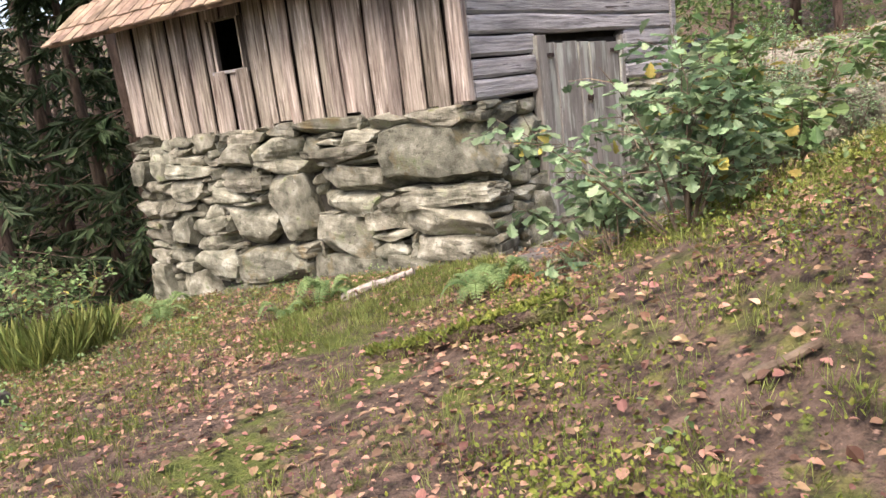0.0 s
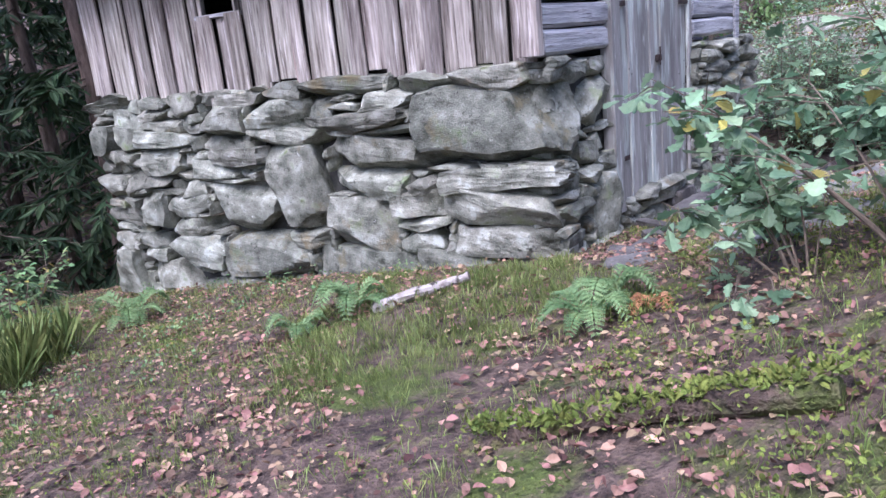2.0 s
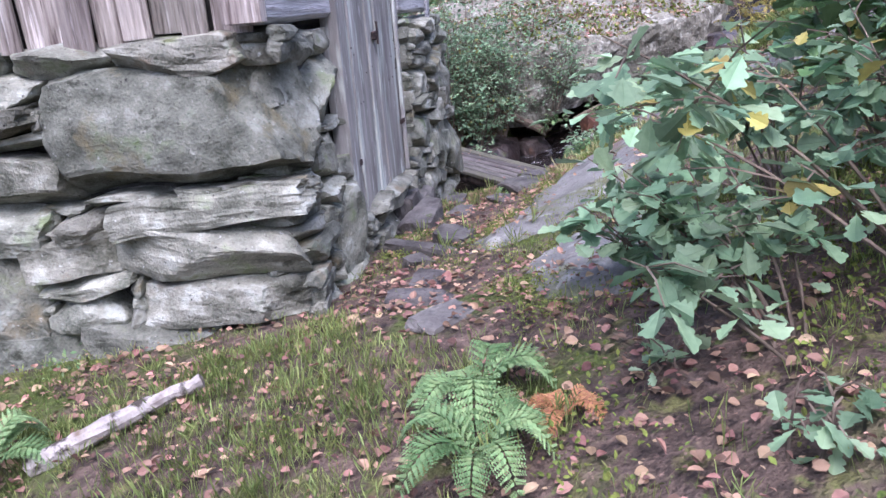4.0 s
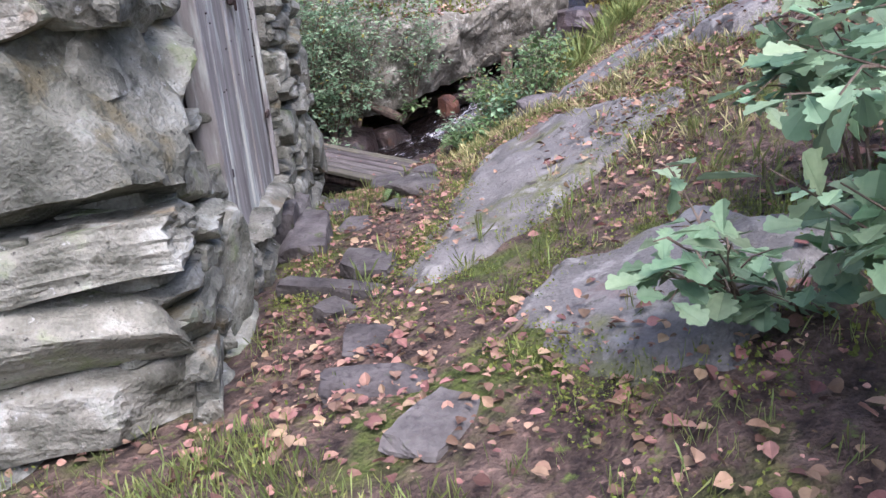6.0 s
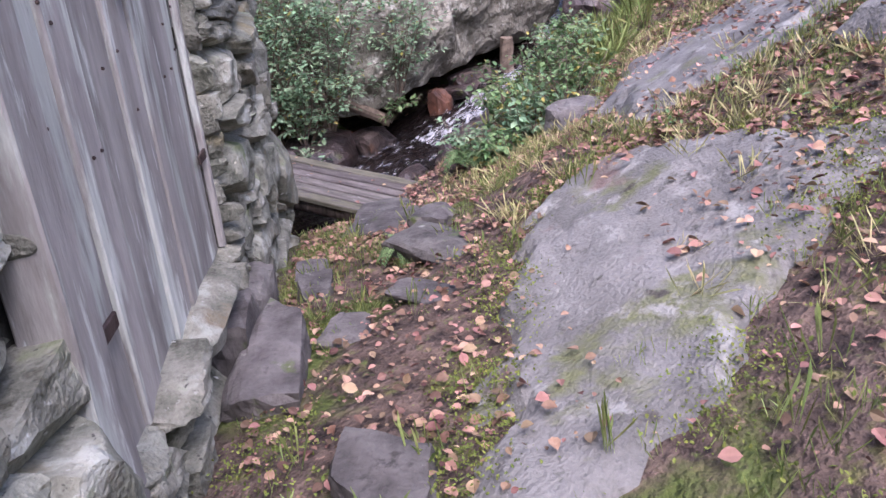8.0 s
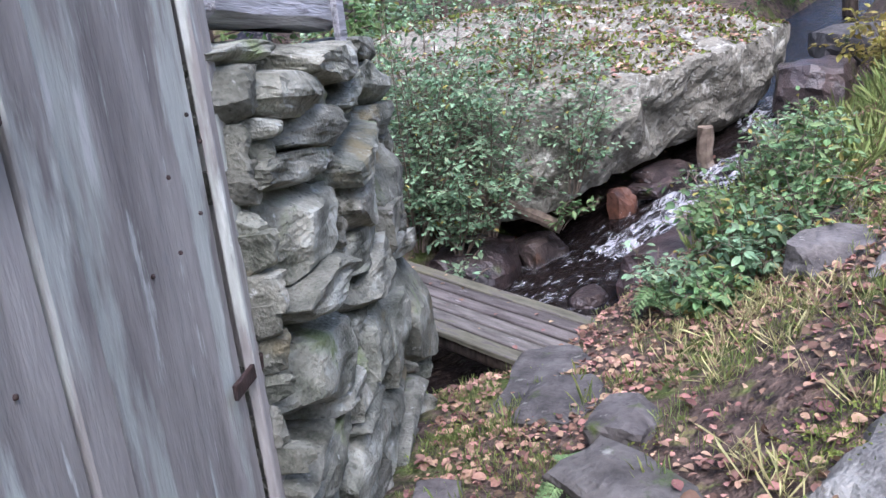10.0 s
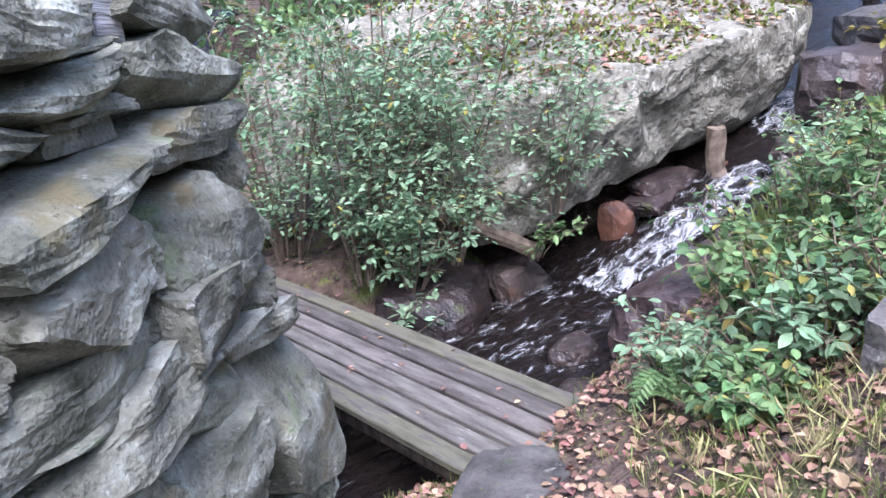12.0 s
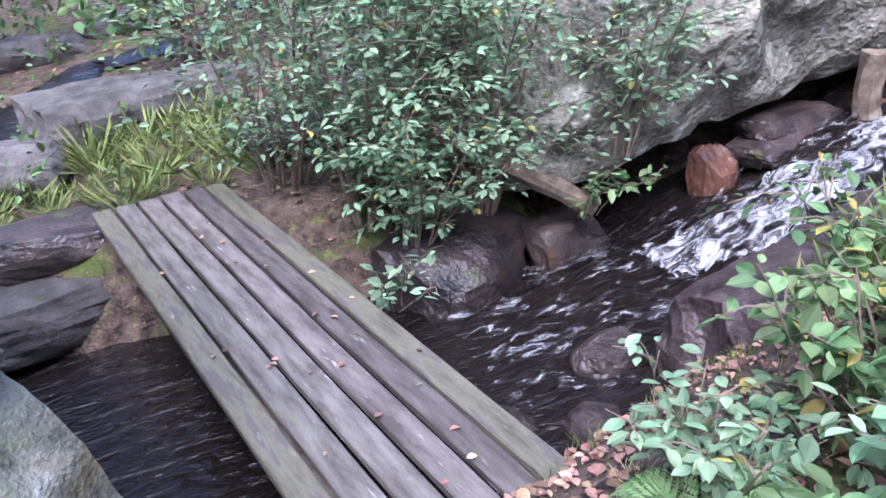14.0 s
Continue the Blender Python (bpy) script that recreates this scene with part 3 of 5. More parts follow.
while z < 3.9:
    h = rl.uniform(0.19, 0.25)
    peak = 4.55
    spans = [(-0.04, 1.13), (3.14, 4.6)] if z < 1.88 else [(-0.04, 4.6)]
    for a, b in spans:
        bm = bmesh.new()
        box(bm, a, b, 0.0, 0.18, 0.006, h - 0.006, cuts=14, bevel=0.03)
        for v in bm.verts:
            v.co += noise.noise_vector(Vector((v.co.x * 1.4, v.co.z * 3, z * 7))) * 0.022
        ob = part("log", bm, LOGWOOD, logs, smooth=False)
        ob.location = (0, 0.12, z)
    z += h
bm = bmesh.new()
box(bm, 4.5, 4.64, 0.085, 0.115, 1.2, 3.0, cuts=5, bevel=0.004)
part("corner_board", bm, LOGWOOD, logs)
bm = bmesh.new()
box(bm, -0.14, -0.06, 0.1, 0.3, 1.38, 2.95, cuts=4, bevel=0.004)
part("corner_board", bm, BOARD, logs)
# sheet added behind the logs, dark as the shade seen through open chinks
bm = bmesh.new()
box(bm, 0.0, 4.55, 0.31, 0.33, 1.38, 3.6)
part("inner_wall", bm, INSIDE_SHADE, logs)

# the door of upright boards
door = new("door_1")
door.matrix_world = SIDE
tagged(door, "closed weathered grey plank door with rusty iron latch", "door", kind="structure")
rd = random.Random(21)
x = 1.24
n = 0
while x < 3.0:
    w = (0.27, 0.2, 0.29, 0.24, 0.12, 0.31, 0.3, 0.2)[n % 8]
    w = min(w, 3.03 - x)
    bm = bmesh.new()
    box(bm, -w / 2 + 0.005, w / 2 - 0.005, -0.016, 0.016, -0.03 + rd.uniform(-0.02, 0.02), 1.86 + rd.uniform(-0.02, 0.03), cuts=5, bevel=0.005)
    for v in bm.verts:
        v.co.y += noise.noise((v.co.z * 0.8, n * 3, 0)) * 0.006
    ob = part("door_board", bm, DOORWOOD, door)
    ob.location = (x + w / 2, 0.15 + (0.0 if n % 2 else 0.012) - (0.022 if w < 0.15 else 0), 0)
    x += w
    n += 1
bm = bmesh.new()
box(bm, 1.06, 1.236, 0.08, 0.2, -0.1, 1.95, cuts=5, wobble=0.008, bevel=0.006)
part("door_frame", bm, DOORWOOD, door)
bm = bmesh.new()
box(bm, 3.04, 3.1, 0.12, 0.2, -0.1, 1.92, cuts=5, wobble=0.008, bevel=0.006)
part("door_frame", bm, DOORWOOD, door)
# sheet added behind the door, shade between its boards painted near-black
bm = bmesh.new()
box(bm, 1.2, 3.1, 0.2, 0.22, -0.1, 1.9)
part("door_backing", bm, INSIDE_SHADE, door)
for zz, xx in ((1.72, 1.24), (1.72, 2.78), (0.35, 1.24), (0.42, 2.88)):
    bm = bmesh.new()
    box(bm, xx - 0.04, xx + 0.2, 0.115, 0.128, zz, zz + 0.045, cuts=3, wobble=0.006, bevel=0.003)
    part("hinge", bm, IRON, door, "rusty iron strap hinge")
bm = bmesh.new()
box(bm, 2.1, 2.21, 0.095, 0.13, 1.19, 1.26, bevel=0.012)
tube(bm, [(2.14, 0.09, 1.33), (2.135, 0.085, 1.25), (2.14, 0.09, 1.16)], 0.009, 0.008)
part("latch", bm, IRON, door, "rusty iron latch with a wire loop")
for k in range(14):
    bm = bmesh.new()
    xx, zz = rd.uniform(1.3, 2.95), rd.uniform(0.75, 1.2)
    bmesh.ops.create_uvsphere(bm, u_segments=6, v_segments=4, radius=0.006, matrix=Matrix.Translation((xx, 0.132, zz)))
    part("nail", bm, IRON, door)

# roof: two slopes of split shingles on boards, with an overhang
roof = new("roof")
roof.matrix_world = FRONT
tagged(roof, "old brown wooden shingle roof with thick worn edge", "roof", kind="structure")
slope = 34
for side, m in (("near", pose(0, -0.35, 2.72, slope, 0, 0)), ("far", pose(4.6, 5.15, 2.72, slope, 0, 180))):
    bm = bmesh.new()
    box(bm, -0.85, 5.6, 0.0, 3.35, -0.03, 0.03, m=m)
    part("roof_board", bm, ROOFWOOD, roof)
rr = random.Random(2)
shm = [bpy.data.meshes.new("shingle") for _ in range(4)]
for k, me in enumerate(shm):
    bm = bmesh.new()
    box(bm, 0, 0.21 + 0.02 * k, 0, 0.52, 0, 0.028, bevel=0.004, wobble=0.01)
    bm.to_mesh(me)
    bm.free()
near = pose(0, -0.35, 2.72, slope, 0, 0)
for row in range(2):
    x = -0.85
    while x < 5.55:
        k = rr.randint(0, 3)
        ob = obj("shingle", shm[k], ROOFWOOD, roof)
        ob.matrix_local = near @ pose(x, -0.06 + row * 0.3 + rr.uniform(-0.03, 0.03), 0.035 + row * 0.0, 3 if row else 1, 0, rr.uniform(-2, 2)) @ pose(0, 0, row * 0.03)
        x += 0.22 + 0.02 * k
bm = bmesh.new()
for row in range(2, 10):
    x = -0.85
    while x < 5.5:
        k = rr.uniform(0.2, 0.28)
        box(bm, x, x + k - 0.008, row * 0.3 + rr.uniform(-0.03, 0.03), row * 0.3 + 0.45, 0.035 + rr.uniform(0, 0.02), 0.075, m=None)
        x += k
bmesh.ops.transform(bm, matrix=near, verts=bm.verts)
sh = part("shingles", bm, ROOFWOOD, roof)
tagged(sh, kind="stuff")

# ---- plank bridge over the brook ----
bridge = new("footbridge")
tagged(bridge, "grey weathered plank footbridge with mossy edges over the brook", "footbridge")
P0, P1 = Vector((5.94, 10.48, -0.86)), Vector((5.6, 14.4, -0.52))
d = (P1 - P0)
blen = d.length
bridge.matrix_world = pose(P0.x, P0.y, P0.z, math.degrees(math.asin(d.z / blen)), 0, math.degrees(math.atan2(-d.x, d.y)))
rp = random.Random(3)
NP, PW = 6, 0.155
for k in range(NP):
    bm = bmesh.new()
    box(bm, -PW / 2 + 0.0125, PW / 2 - 0.0125, rp.uniform(-0.03, 0.0), blen + rp.uniform(-0.02, 0.05), -0.045, 0, cuts=12, bevel=0.007)
    for v in bm.verts:
        v.co += Vector((noise.noise((v.co.y * 0.9, k * 5, 1)) * 0.006, 0, noise.noise((v.co.y * 0.7, k * 5, 9)) * 0.008))
    ob = part("plank", bm, MOSSWOOD if k in (0, 5) else BRIDGEWOOD, bridge)
    ob.location = ((k - (NP - 1) / 2) * PW, 0, rp.uniform(-0.004, 0.004))
for sx in (-0.34, 0.34):
    bm = bmesh.new()
    tube(bm, [(sx, t * blen / 8, -0.13 + 0.02 * math.sin(t)) for t in range(9)], 0.085, 0.075, 8)
    part("beam", bm, BARK, bridge, "round dark log beam", smooth=True)

# ---- boulder over the brook ----
def slab_rock(name, corners, material, seed, cuts=10, rough=0.12, label="", category="boulder", parent=None):
    bm = bmesh.new()
    bmesh.ops.create_cube(bm, size=1)
    bmesh.ops.subdivide_edges(bm, edges=bm.edges[:], cuts=cuts, use_grid_fill=True)
    cs = [Vector(c) for c in corners]
    o = Vector((seed, seed * 2.3, 1))
    for v in bm.verts:
        a, b, c = v.co.x + 0.5, v.co.y + 0.5, v.co.z + 0.5
        bot = cs[0].lerp(cs[1], a).lerp(cs[3].lerp(cs[2], a), b)
        top = cs[4].lerp(cs[5], a).lerp(cs[7].lerp(cs[6], a), b)
        p = bot.lerp(top, c)
        mid = sum(cs, Vector()) / 8
        r = Vector((v.co.x * 2, v.co.y * 2, v.co.z * 2))
        k = max(0, r.length - 1.2)
        p = p.lerp(mid, k * 0.22)
        n1 = noise.noise_vector(p * 0.6 + o)
        n2 = noise.noise_vector(p * 1.9 + o)
        n3 = noise.noise_vector(p * 5.5 + o)
        v.co = p + n1 * rough * 2.0 + n2 * rough * 0.8 + n3 * rough * 0.3
    ob = part(name, bm, material, parent)
    return tagged(ob, label, category) if not parent else ob


big = slab_rock("boulder", [(7.3, 12.6, -0.7), (13.1, 12.9, 0.1), (13.7, 17.0, 0.5), (7.0, 16.5, -0.3),
                            (7.9, 12.3, 0.75), (13.5, 12.4, 1.1), (13.7, 16.5, 2.0), (7.2, 16.0, 1.4)], BOULDER, 4, 34, 0.13,
                "huge pale grey boulder overhanging the brook, moss on top")


# ---- loose stones ----
def rock(x, y, z, sx, sy, sz, material, seed, label, rz=0.0, rx=0.0, ry=0.0, name="stone", boxy=0.55, rough=0.12, category="stone", cuts=5):
    ob = obj(name, rock_mesh(name, sx, sy, sz, seed, cuts, boxy, rough), material)
    ob.matrix_world = pose(x, y, z, rx, ry, rz)
    return tagged(ob, label, category)


FLAT = "flat grey stone set into the path"
for k, (x, y, sx, sy, sz, rz) in enumerate([(2.33, 7.68, 0.2, 0.15, 0.07, 35), (1.97, 7.6, 0.28, 0.085, 0.06, -70), (1.8, 7.36, 0.1, 0.08, 0.05, 0), (2.76, 8.72, 0.42, 0.16, 0.13, 43),
                                            (3.1, 8.6, 0.14, 0.1, 0.05, 20), (4.16, 8.88, 0.36, 0.16, 0.07, 82), (4.62, 9.28, 0.2, 0.14, 0.1, 20), (3.5, 8.42, 0.22, 0.11, 0.03, -80),
                                            (1.6, 6.95, 0.16, 0.1, 0.035, 40), (1.3, 6.6, 0.1, 0.2, 0.035, 40), (1.15, 6.2, 0.16, 0.1, 0.04, 10), (4.95, 9.95, 0.34, 0.22, 0.08, 30),
                                            (2.82, 9.02, 0.3, 0.1, 0.2, 45), (3.2, 9.38, 0.24, 0.1, 0.17, 45), (3.5, 9.25, 0.2, 0.1, 0.06, 45), (3.75, 9.55, 0.2, 0.1, 0.05, 45)]):
    rock(x, y, ground_z(x, y) + sz * 0.25, sx, sy, sz, PATHROCK, 300 + k, FLAT, rz, boxy=0.75, rough=0.1, name="path_stone")


def bedrock(poly, seed, rise):
    us, ws = [p[0] for p in poly], [p[1] for p in poly]
    n, m = 70, 70
    vs, fs = [], []
    for j in range(m):
        for i in range(n):
            u = min(us) - 0.25 + (max(us) - min(us) + 0.5) * i / (n - 1)
            w = min(ws) - 0.25 + (max(ws) - min(ws) + 0.5) * j / (m - 1)
            x, y = (u + w) * 0.7071, (u - w) * 0.7071
            d = slab_depth(u, w, poly) + noise.noise((u * 3, w * 3, seed)) * 0.14 + noise.noise((u * 9, w * 9, seed)) * 0.07
            k = max(-1.0, min(1.0, d / 0.1))
            z = ground_z(x, y) * 0.3 + near_side(x, y) * 0.7 + rise * k + (0.03 if k > 0 else 0) + noise.noise((u * 1.5, w * 4.5, seed)) * 0.035
            strata = math.floor((w + 0.15 * u + noise.noise((u, w, seed)) * 0.15) * 4.5) * 0.008
            vs.append((x, y, z + noise.noise((u * 7, w * 14, seed)) * 0.006 + strata * 0.6))
    for j in range(m - 1):
        for i in range(n - 1):
            fs.append((j * n + i, (j + 1) * n + i, (j + 1) * n + i + 1, j * n + i + 1))
    ob = raw("bedrock", vs, fs, BEDROCK)
    return tagged(ob, "sloping grey bedrock slab with lichen and moss patches", "bedrock", kind="structure")


slabs = [bedrock(p, 3 + k, 0.07) for k, p in enumerate(SLABS)]
rs = random.Random(77)
for k, (x, y, z, sx, sy, sz, mt, rz, lab) in enumerate([
        (9.15, 12.7, -0.76, 0.18, 0.15, 0.24, REDROCK, 20, "rust-red wet stone standing in the brook"),
        (7.2, 13.15, -1.08, 0.55, 0.4, 0.34, WETROCK, 30, "dark wet rock under the bank"),
        (7.95, 12.95, -1.08, 0.3, 0.25, 0.24, WETROCK, 0, "dark wet rock under the boulder"),
        (7.3, 11.7, -1.14, 0.2, 0.13, 0.11, WETROCK, 10, "rounded dark stone in the brook"),
        (8.4, 11.2, -1.0, 1.0, 0.5, 0.42, WETROCK, 10, "broad wet brown rock beside the cascade"),
        (6.85, 11.3, -1.22, 0.17, 0.13, 0.12, WETROCK, 50, "rounded stone in shallow water"),
        (6.55, 11.55, -1.22, 0.16, 0.12, 0.13, WETROCK, 0, "small wet stone in shallow water"),
        (9.7, 12.65, -0.6, 0.45, 0.2, 0.1, WETROCK, 15, "flat wet stone in the brook"),
        (10.1, 12.75, -0.5, 0.6, 0.22, 0.1, WETROCK, 10, "flat wet stone in the brook"),
        (10.6, 11.5, -0.35, 0.5, 0.35, 0.25, WETROCK, 30, "wet stone at the edge of the cascade"),
        (12.4, 12.0, 0.2, 0.9, 0.45, 0.4, WETROCK, 20, "dark rounded rock above the fall"),
        (13.2, 11.8, 0.55, 0.8, 0.5, 0.4, PATHROCK, 40, "pinkish-grey rock above the fall"),
        (6.05, 17.35, -0.5, 1.35, 0.95, 0.5, PATHROCK, 12, "broad rounded brown-grey rock on the far bank"),
        (4.6, 16.0, -0.45, 0.5, 0.35, 0.3, PATHROCK, -10, "flat grey rock on the far bank"),
        (5.0, 21.2, 0.05, 0.9, 0.5, 0.22, PATHROCK, 10, "flat lichened rock on the far bank"),
        (6.7, 21.7, 0.25, 0.8, 0.45, 0.22, PATHROCK, 0, "flat lichened rock on the far bank"),
        (6.7, 14.8, -0.35, 0.35, 0.28, 0.22, PATHROCK, 0, "reddish rock beside the grass"),
        (4.55, 14.3, -1.08, 0.75, 0.42, 0.2, PATHROCK, 20, "ledge of flat rock under the bridge end"),
        (5.0, 14.6, -0.75, 0.5, 0.3, 0.2, WETROCK, 0, "dark stone under the bridge end"),
        (7.6, 9.6, -0.3, 0.5, 0.35, 0.3, PATHROCK, 30, "grey rock half buried in the bank"),
        (5.35, 10.35, -1.03, 0.6, 0.36, 0.26, PATHROCK, 30, "flat stone at the bridge foot"),
        (6.6, 9.2, -0.25, 0.35, 0.25, 0.25, PATHROCK, 0, "grey rock on the grassy bank")]):
    rock(x, y, z, sx, sy, sz, mt, 500 + k, lab, rz, cuts=8, rough=0.11, boxy=0.5)
for k in range(75):
    s = rs.uniform(4.2, 9.3)
    i = int(s)
    a, b = STREAM[i], STREAM[i + 1]
    f = s - i
    side = rs.uniform(-0.9, 0.9)
    x, y = a[0] + (b[0] - a[0]) * f + rs.uniform(-0.2, 0.2), a[1] + (b[1] - a[1]) * f + side
    r = rs.uniform(0.05, 0.17)
    rock(x, y, ground_z(x, y) + r * 0.3, r * 1.3, r, r * 0.7, WETROCK, 700 + k, "wet brown stone on the brook bed", rs.uniform(0, 180), cuts=3)

# white water: torn sheets of foam on the steep reaches
def white_water(lo, hi, off0, wid, rise, material, label):
    rows_, cols = 200, 26
    fv, ff = [], []
    for j in range(rows_):
        s = lo + (hi - lo) * j / (rows_ - 1)
        i = int(s)
        a, b = STREAM[i], STREAM[i + 1]
        p = Vector(a).lerp(Vector(b), s - i)
        t = Vector(STREAM[min(i + 2, len(STREAM) - 1)]) - Vector(STREAM[max(i - 1, 0)])
        nrm = Vector((-t.y, t.x, 0)).normalized()
        mean = noise.noise((s * 2.2, 0, 3)) * 0.16 + off0
        for k in range(cols):
            q = k / (cols - 1) * 2 - 1
            c = p + nrm * (mean + q * wid * (1 + 0.4 * noise.noise((s * 3, 7, 1))))
            c.z += 0.035 + rise * (1 - q * q) + noise.noise(c * 6) * rise * 0.8 + noise.noise(c * 17) * 0.018
            fv.append(c)
    for j in range(rows_ - 1):
        for k in range(cols - 1):
            q = abs(k / (cols - 1) * 2 - 1)
            if noise.noise(Vector((j * 0.06, k * 0.3, 1 + lo))) * 0.9 + noise.noise(Vector((j * 0.2, k * 0.7, 4))) * 0.6 > -0.75 + q ** 3 * 1.0:
                n0 = j * cols + k
                ff.append((n0, n0 + 1, n0 + cols + 1, n0 + cols))
    return tagged(raw("white_water", fv, ff, material, smooth=True), label, "water", kind="stuff")


white_water(4.2, 6.1, -0.1, 0.27, 0.06, FOAM, "white foaming cascade water between the stones")
white_water(2.6, 3.5, 0.0, 0.3, 0.05, FOAM, "white foaming fall under the boulder")
white_water(4.2, 7.4, -0.05, 0.8, 0.02, THINFOAM, "thin broken foam on the dark running water")

# ---- plants ----
def leaf_arrays(pos, aim, up, size, broad=0.55, fold=0.25, low=0.8, high=0.6):
    """Folded pointed leaves: arrays of base points, directions, face directions and lengths."""
    pos, aim, up, size = (np.asarray(a, float) for a in (pos, aim, up, size))
    aim /= np.linalg.norm(aim, axis=1, keepdims=True) + 1e-9
    side = np.cross(aim, up)
    side /= np.linalg.norm(side, axis=1, keepdims=True) + 1e-9
    nor = np.cross(side, aim)
    s = size[:, None]
    b = broad * s * 0.5
    row = lambda k, w, q: pos + aim * s * k + side * b * w * q + nor * b * fold * w
    v = np.stack([pos, row(0.25, low, 1), row(0.52, 1, 1), row(0.8, high, 1), pos + aim * s - nor * s * 0.06, row(0.8, high, -1), row(0.52, 1, -1), row(0.25, low, -1)], 1).reshape(-1, 3)
    n = np.arange(len(pos))[:, None] * 8
    f = np.concatenate([n + np.array([0, 1, 2, 3, 4]), n + np.array([0, 4, 5, 6, 7])], 0)
    return v, f


def lobed_arrays(pos, aim, up, size, broad=0.66, fold=0.25):
    """Oak leaves: a wavy outline with rounded lobes, folded along the midrib and drooping at the tip."""
    pos, aim, up, size = (np.asarray(a, float) for a in (pos, aim, up, size))
    aim /= np.linalg.norm(aim, axis=1, keepdims=True) + 1e-9
    side = np.cross(aim, up)
    side /= np.linalg.norm(side, axis=1, keepdims=True) + 1e-9
    nor = np.cross(side, aim)
    s = size[:, None]
    b = broad * s * 0.5
    shape = [(0.12, 0.1), (0.25, 0.42), (0.33, 0.55), (0.4, 0.42), (0.52, 0.86), (0.59, 0.88), (0.65, 0.62), (0.77, 1.0), (0.84, 0.92), (0.88, 0.62), (0.96, 0.45)]
    row = lambda k, w, q: pos + aim * s * k + side * b * w * q + nor * (b * fold * w - s * 0.16 * k * k)
    v = np.stack([pos] + [row(k, w, 1) for k, w in shape] + [row(1.0, 0.0, 1)] + [row(k, w, -1) for k, w in shape[::-1]], 1).reshape(-1, 3)
    m = len(shape)
    n = np.arange(len(pos))[:, None] * (2 * m + 2)
    f = np.concatenate([n + np.arange(m + 2), n + np.array([0] + list(range(m + 1, 2 * m + 2)))], 0)
    return v, f


def leaves(name, pos, aim, up, size, material, parent=None, broad=0.55, fold=0.25, label="", low=0.8, high=0.6, lobed=False):
    v, f = lobed_arrays(pos, aim, up, size, broad, fold) if lobed else leaf_arrays(pos, aim, up, size, broad, fold, low, high)
    me = bpy.data.meshes.new(name)
    me.from_pydata(v.tolist(), [], f.tolist())
    return obj(name, me, material, parent, label)


def shrub(name, x, y, height, spread, stems, count, size, material, label, seed, lean=(0, 0), low=0.25, category="shrub", yellow=0.0, z=None, broad=0.55, twigs=5, lobed=False):
    g = np.random.default_rng(seed)
    root = new(name)
    root.location = (x, y, (ground_z(x, y) if z is None else z) - 0.03)
    tagged(root, label, category)
    tips = []
    for k in range(stems):
        bm = bmesh.new()
        a = g.uniform(0, 2 * math.pi)
        r = spread * math.sqrt(g.uniform(0.05, 1))
        top = Vector((math.cos(a) * r + lean[0], math.sin(a) * r + lean[1], height * g.uniform(0.6, 1.0) * (1 - 0.3 * (r / spread) ** 2)))
        mid = top * 0.5 + Vector((g.uniform(-0.1, 0.1), g.uniform(-0.1, 0.1), height * 0.12)) * 1.0
        st = Vector((math.cos(a) * 0.06, math.sin(a) * 0.06, 0))
        pts = [(st * (1 - t) ** 2 + mid * 2 * t * (1 - t) + top * t * t) for t in np.linspace(0, 1, 7)]
        tube(bm, pts, 0.004 + 0.004 * height, 0.002, 5)
        for _ in range(twigs):
            t = g.uniform(low, 0.95)
            p = pts[min(5, int(t * 6))].lerp(pts[min(6, int(t * 6) + 1)], t * 6 - int(t * 6))
            q = p + Vector((g.normal(), g.normal(), g.uniform(-0.3, 0.9))).normalized() * height * g.uniform(0.12, 0.3)
            tube(bm, [p, p.lerp(q, 0.5) + Vector((0, 0, 0.02)), q], 0.004, 0.002, 3)
            tips.append((p, q))
        tips.append((pts[3], pts[6]))
        part("stem", bm, TWIG, root)
    idx = g.integers(0, len(tips), count)
    t = g.uniform(0.15, 1.05, count)[:, None]
    A = np.array([tuple(tips[i][0]) for i in idx])
    B = np.array([tuple(tips[i][1]) for i in idx])
    out = g.normal(size=(count, 3)) * (1, 1, 0.45)
    pos = A + (B - A) * t + out * 0.02 * height
    aim = out + (B - A) * 1.2 + np.array((0, 0, -0.25))
    up = np.array((0, 0, 1)) + g.normal(size=(count, 3)) * 0.35
    sz = size * g.uniform(0.55, 1.2, count)
    ny = int(count * yellow)
    if ny:
        leaves("foliage", pos[:ny], aim[:ny], up[:ny], sz[:ny], LEAFYELLOW, root, broad, label="yellowing autumn leaves", lobed=lobed)
    leaves("foliage", pos[ny:], aim[ny:], up[ny:], sz[ny:], material, root, broad, lobed=lobed)
    return root


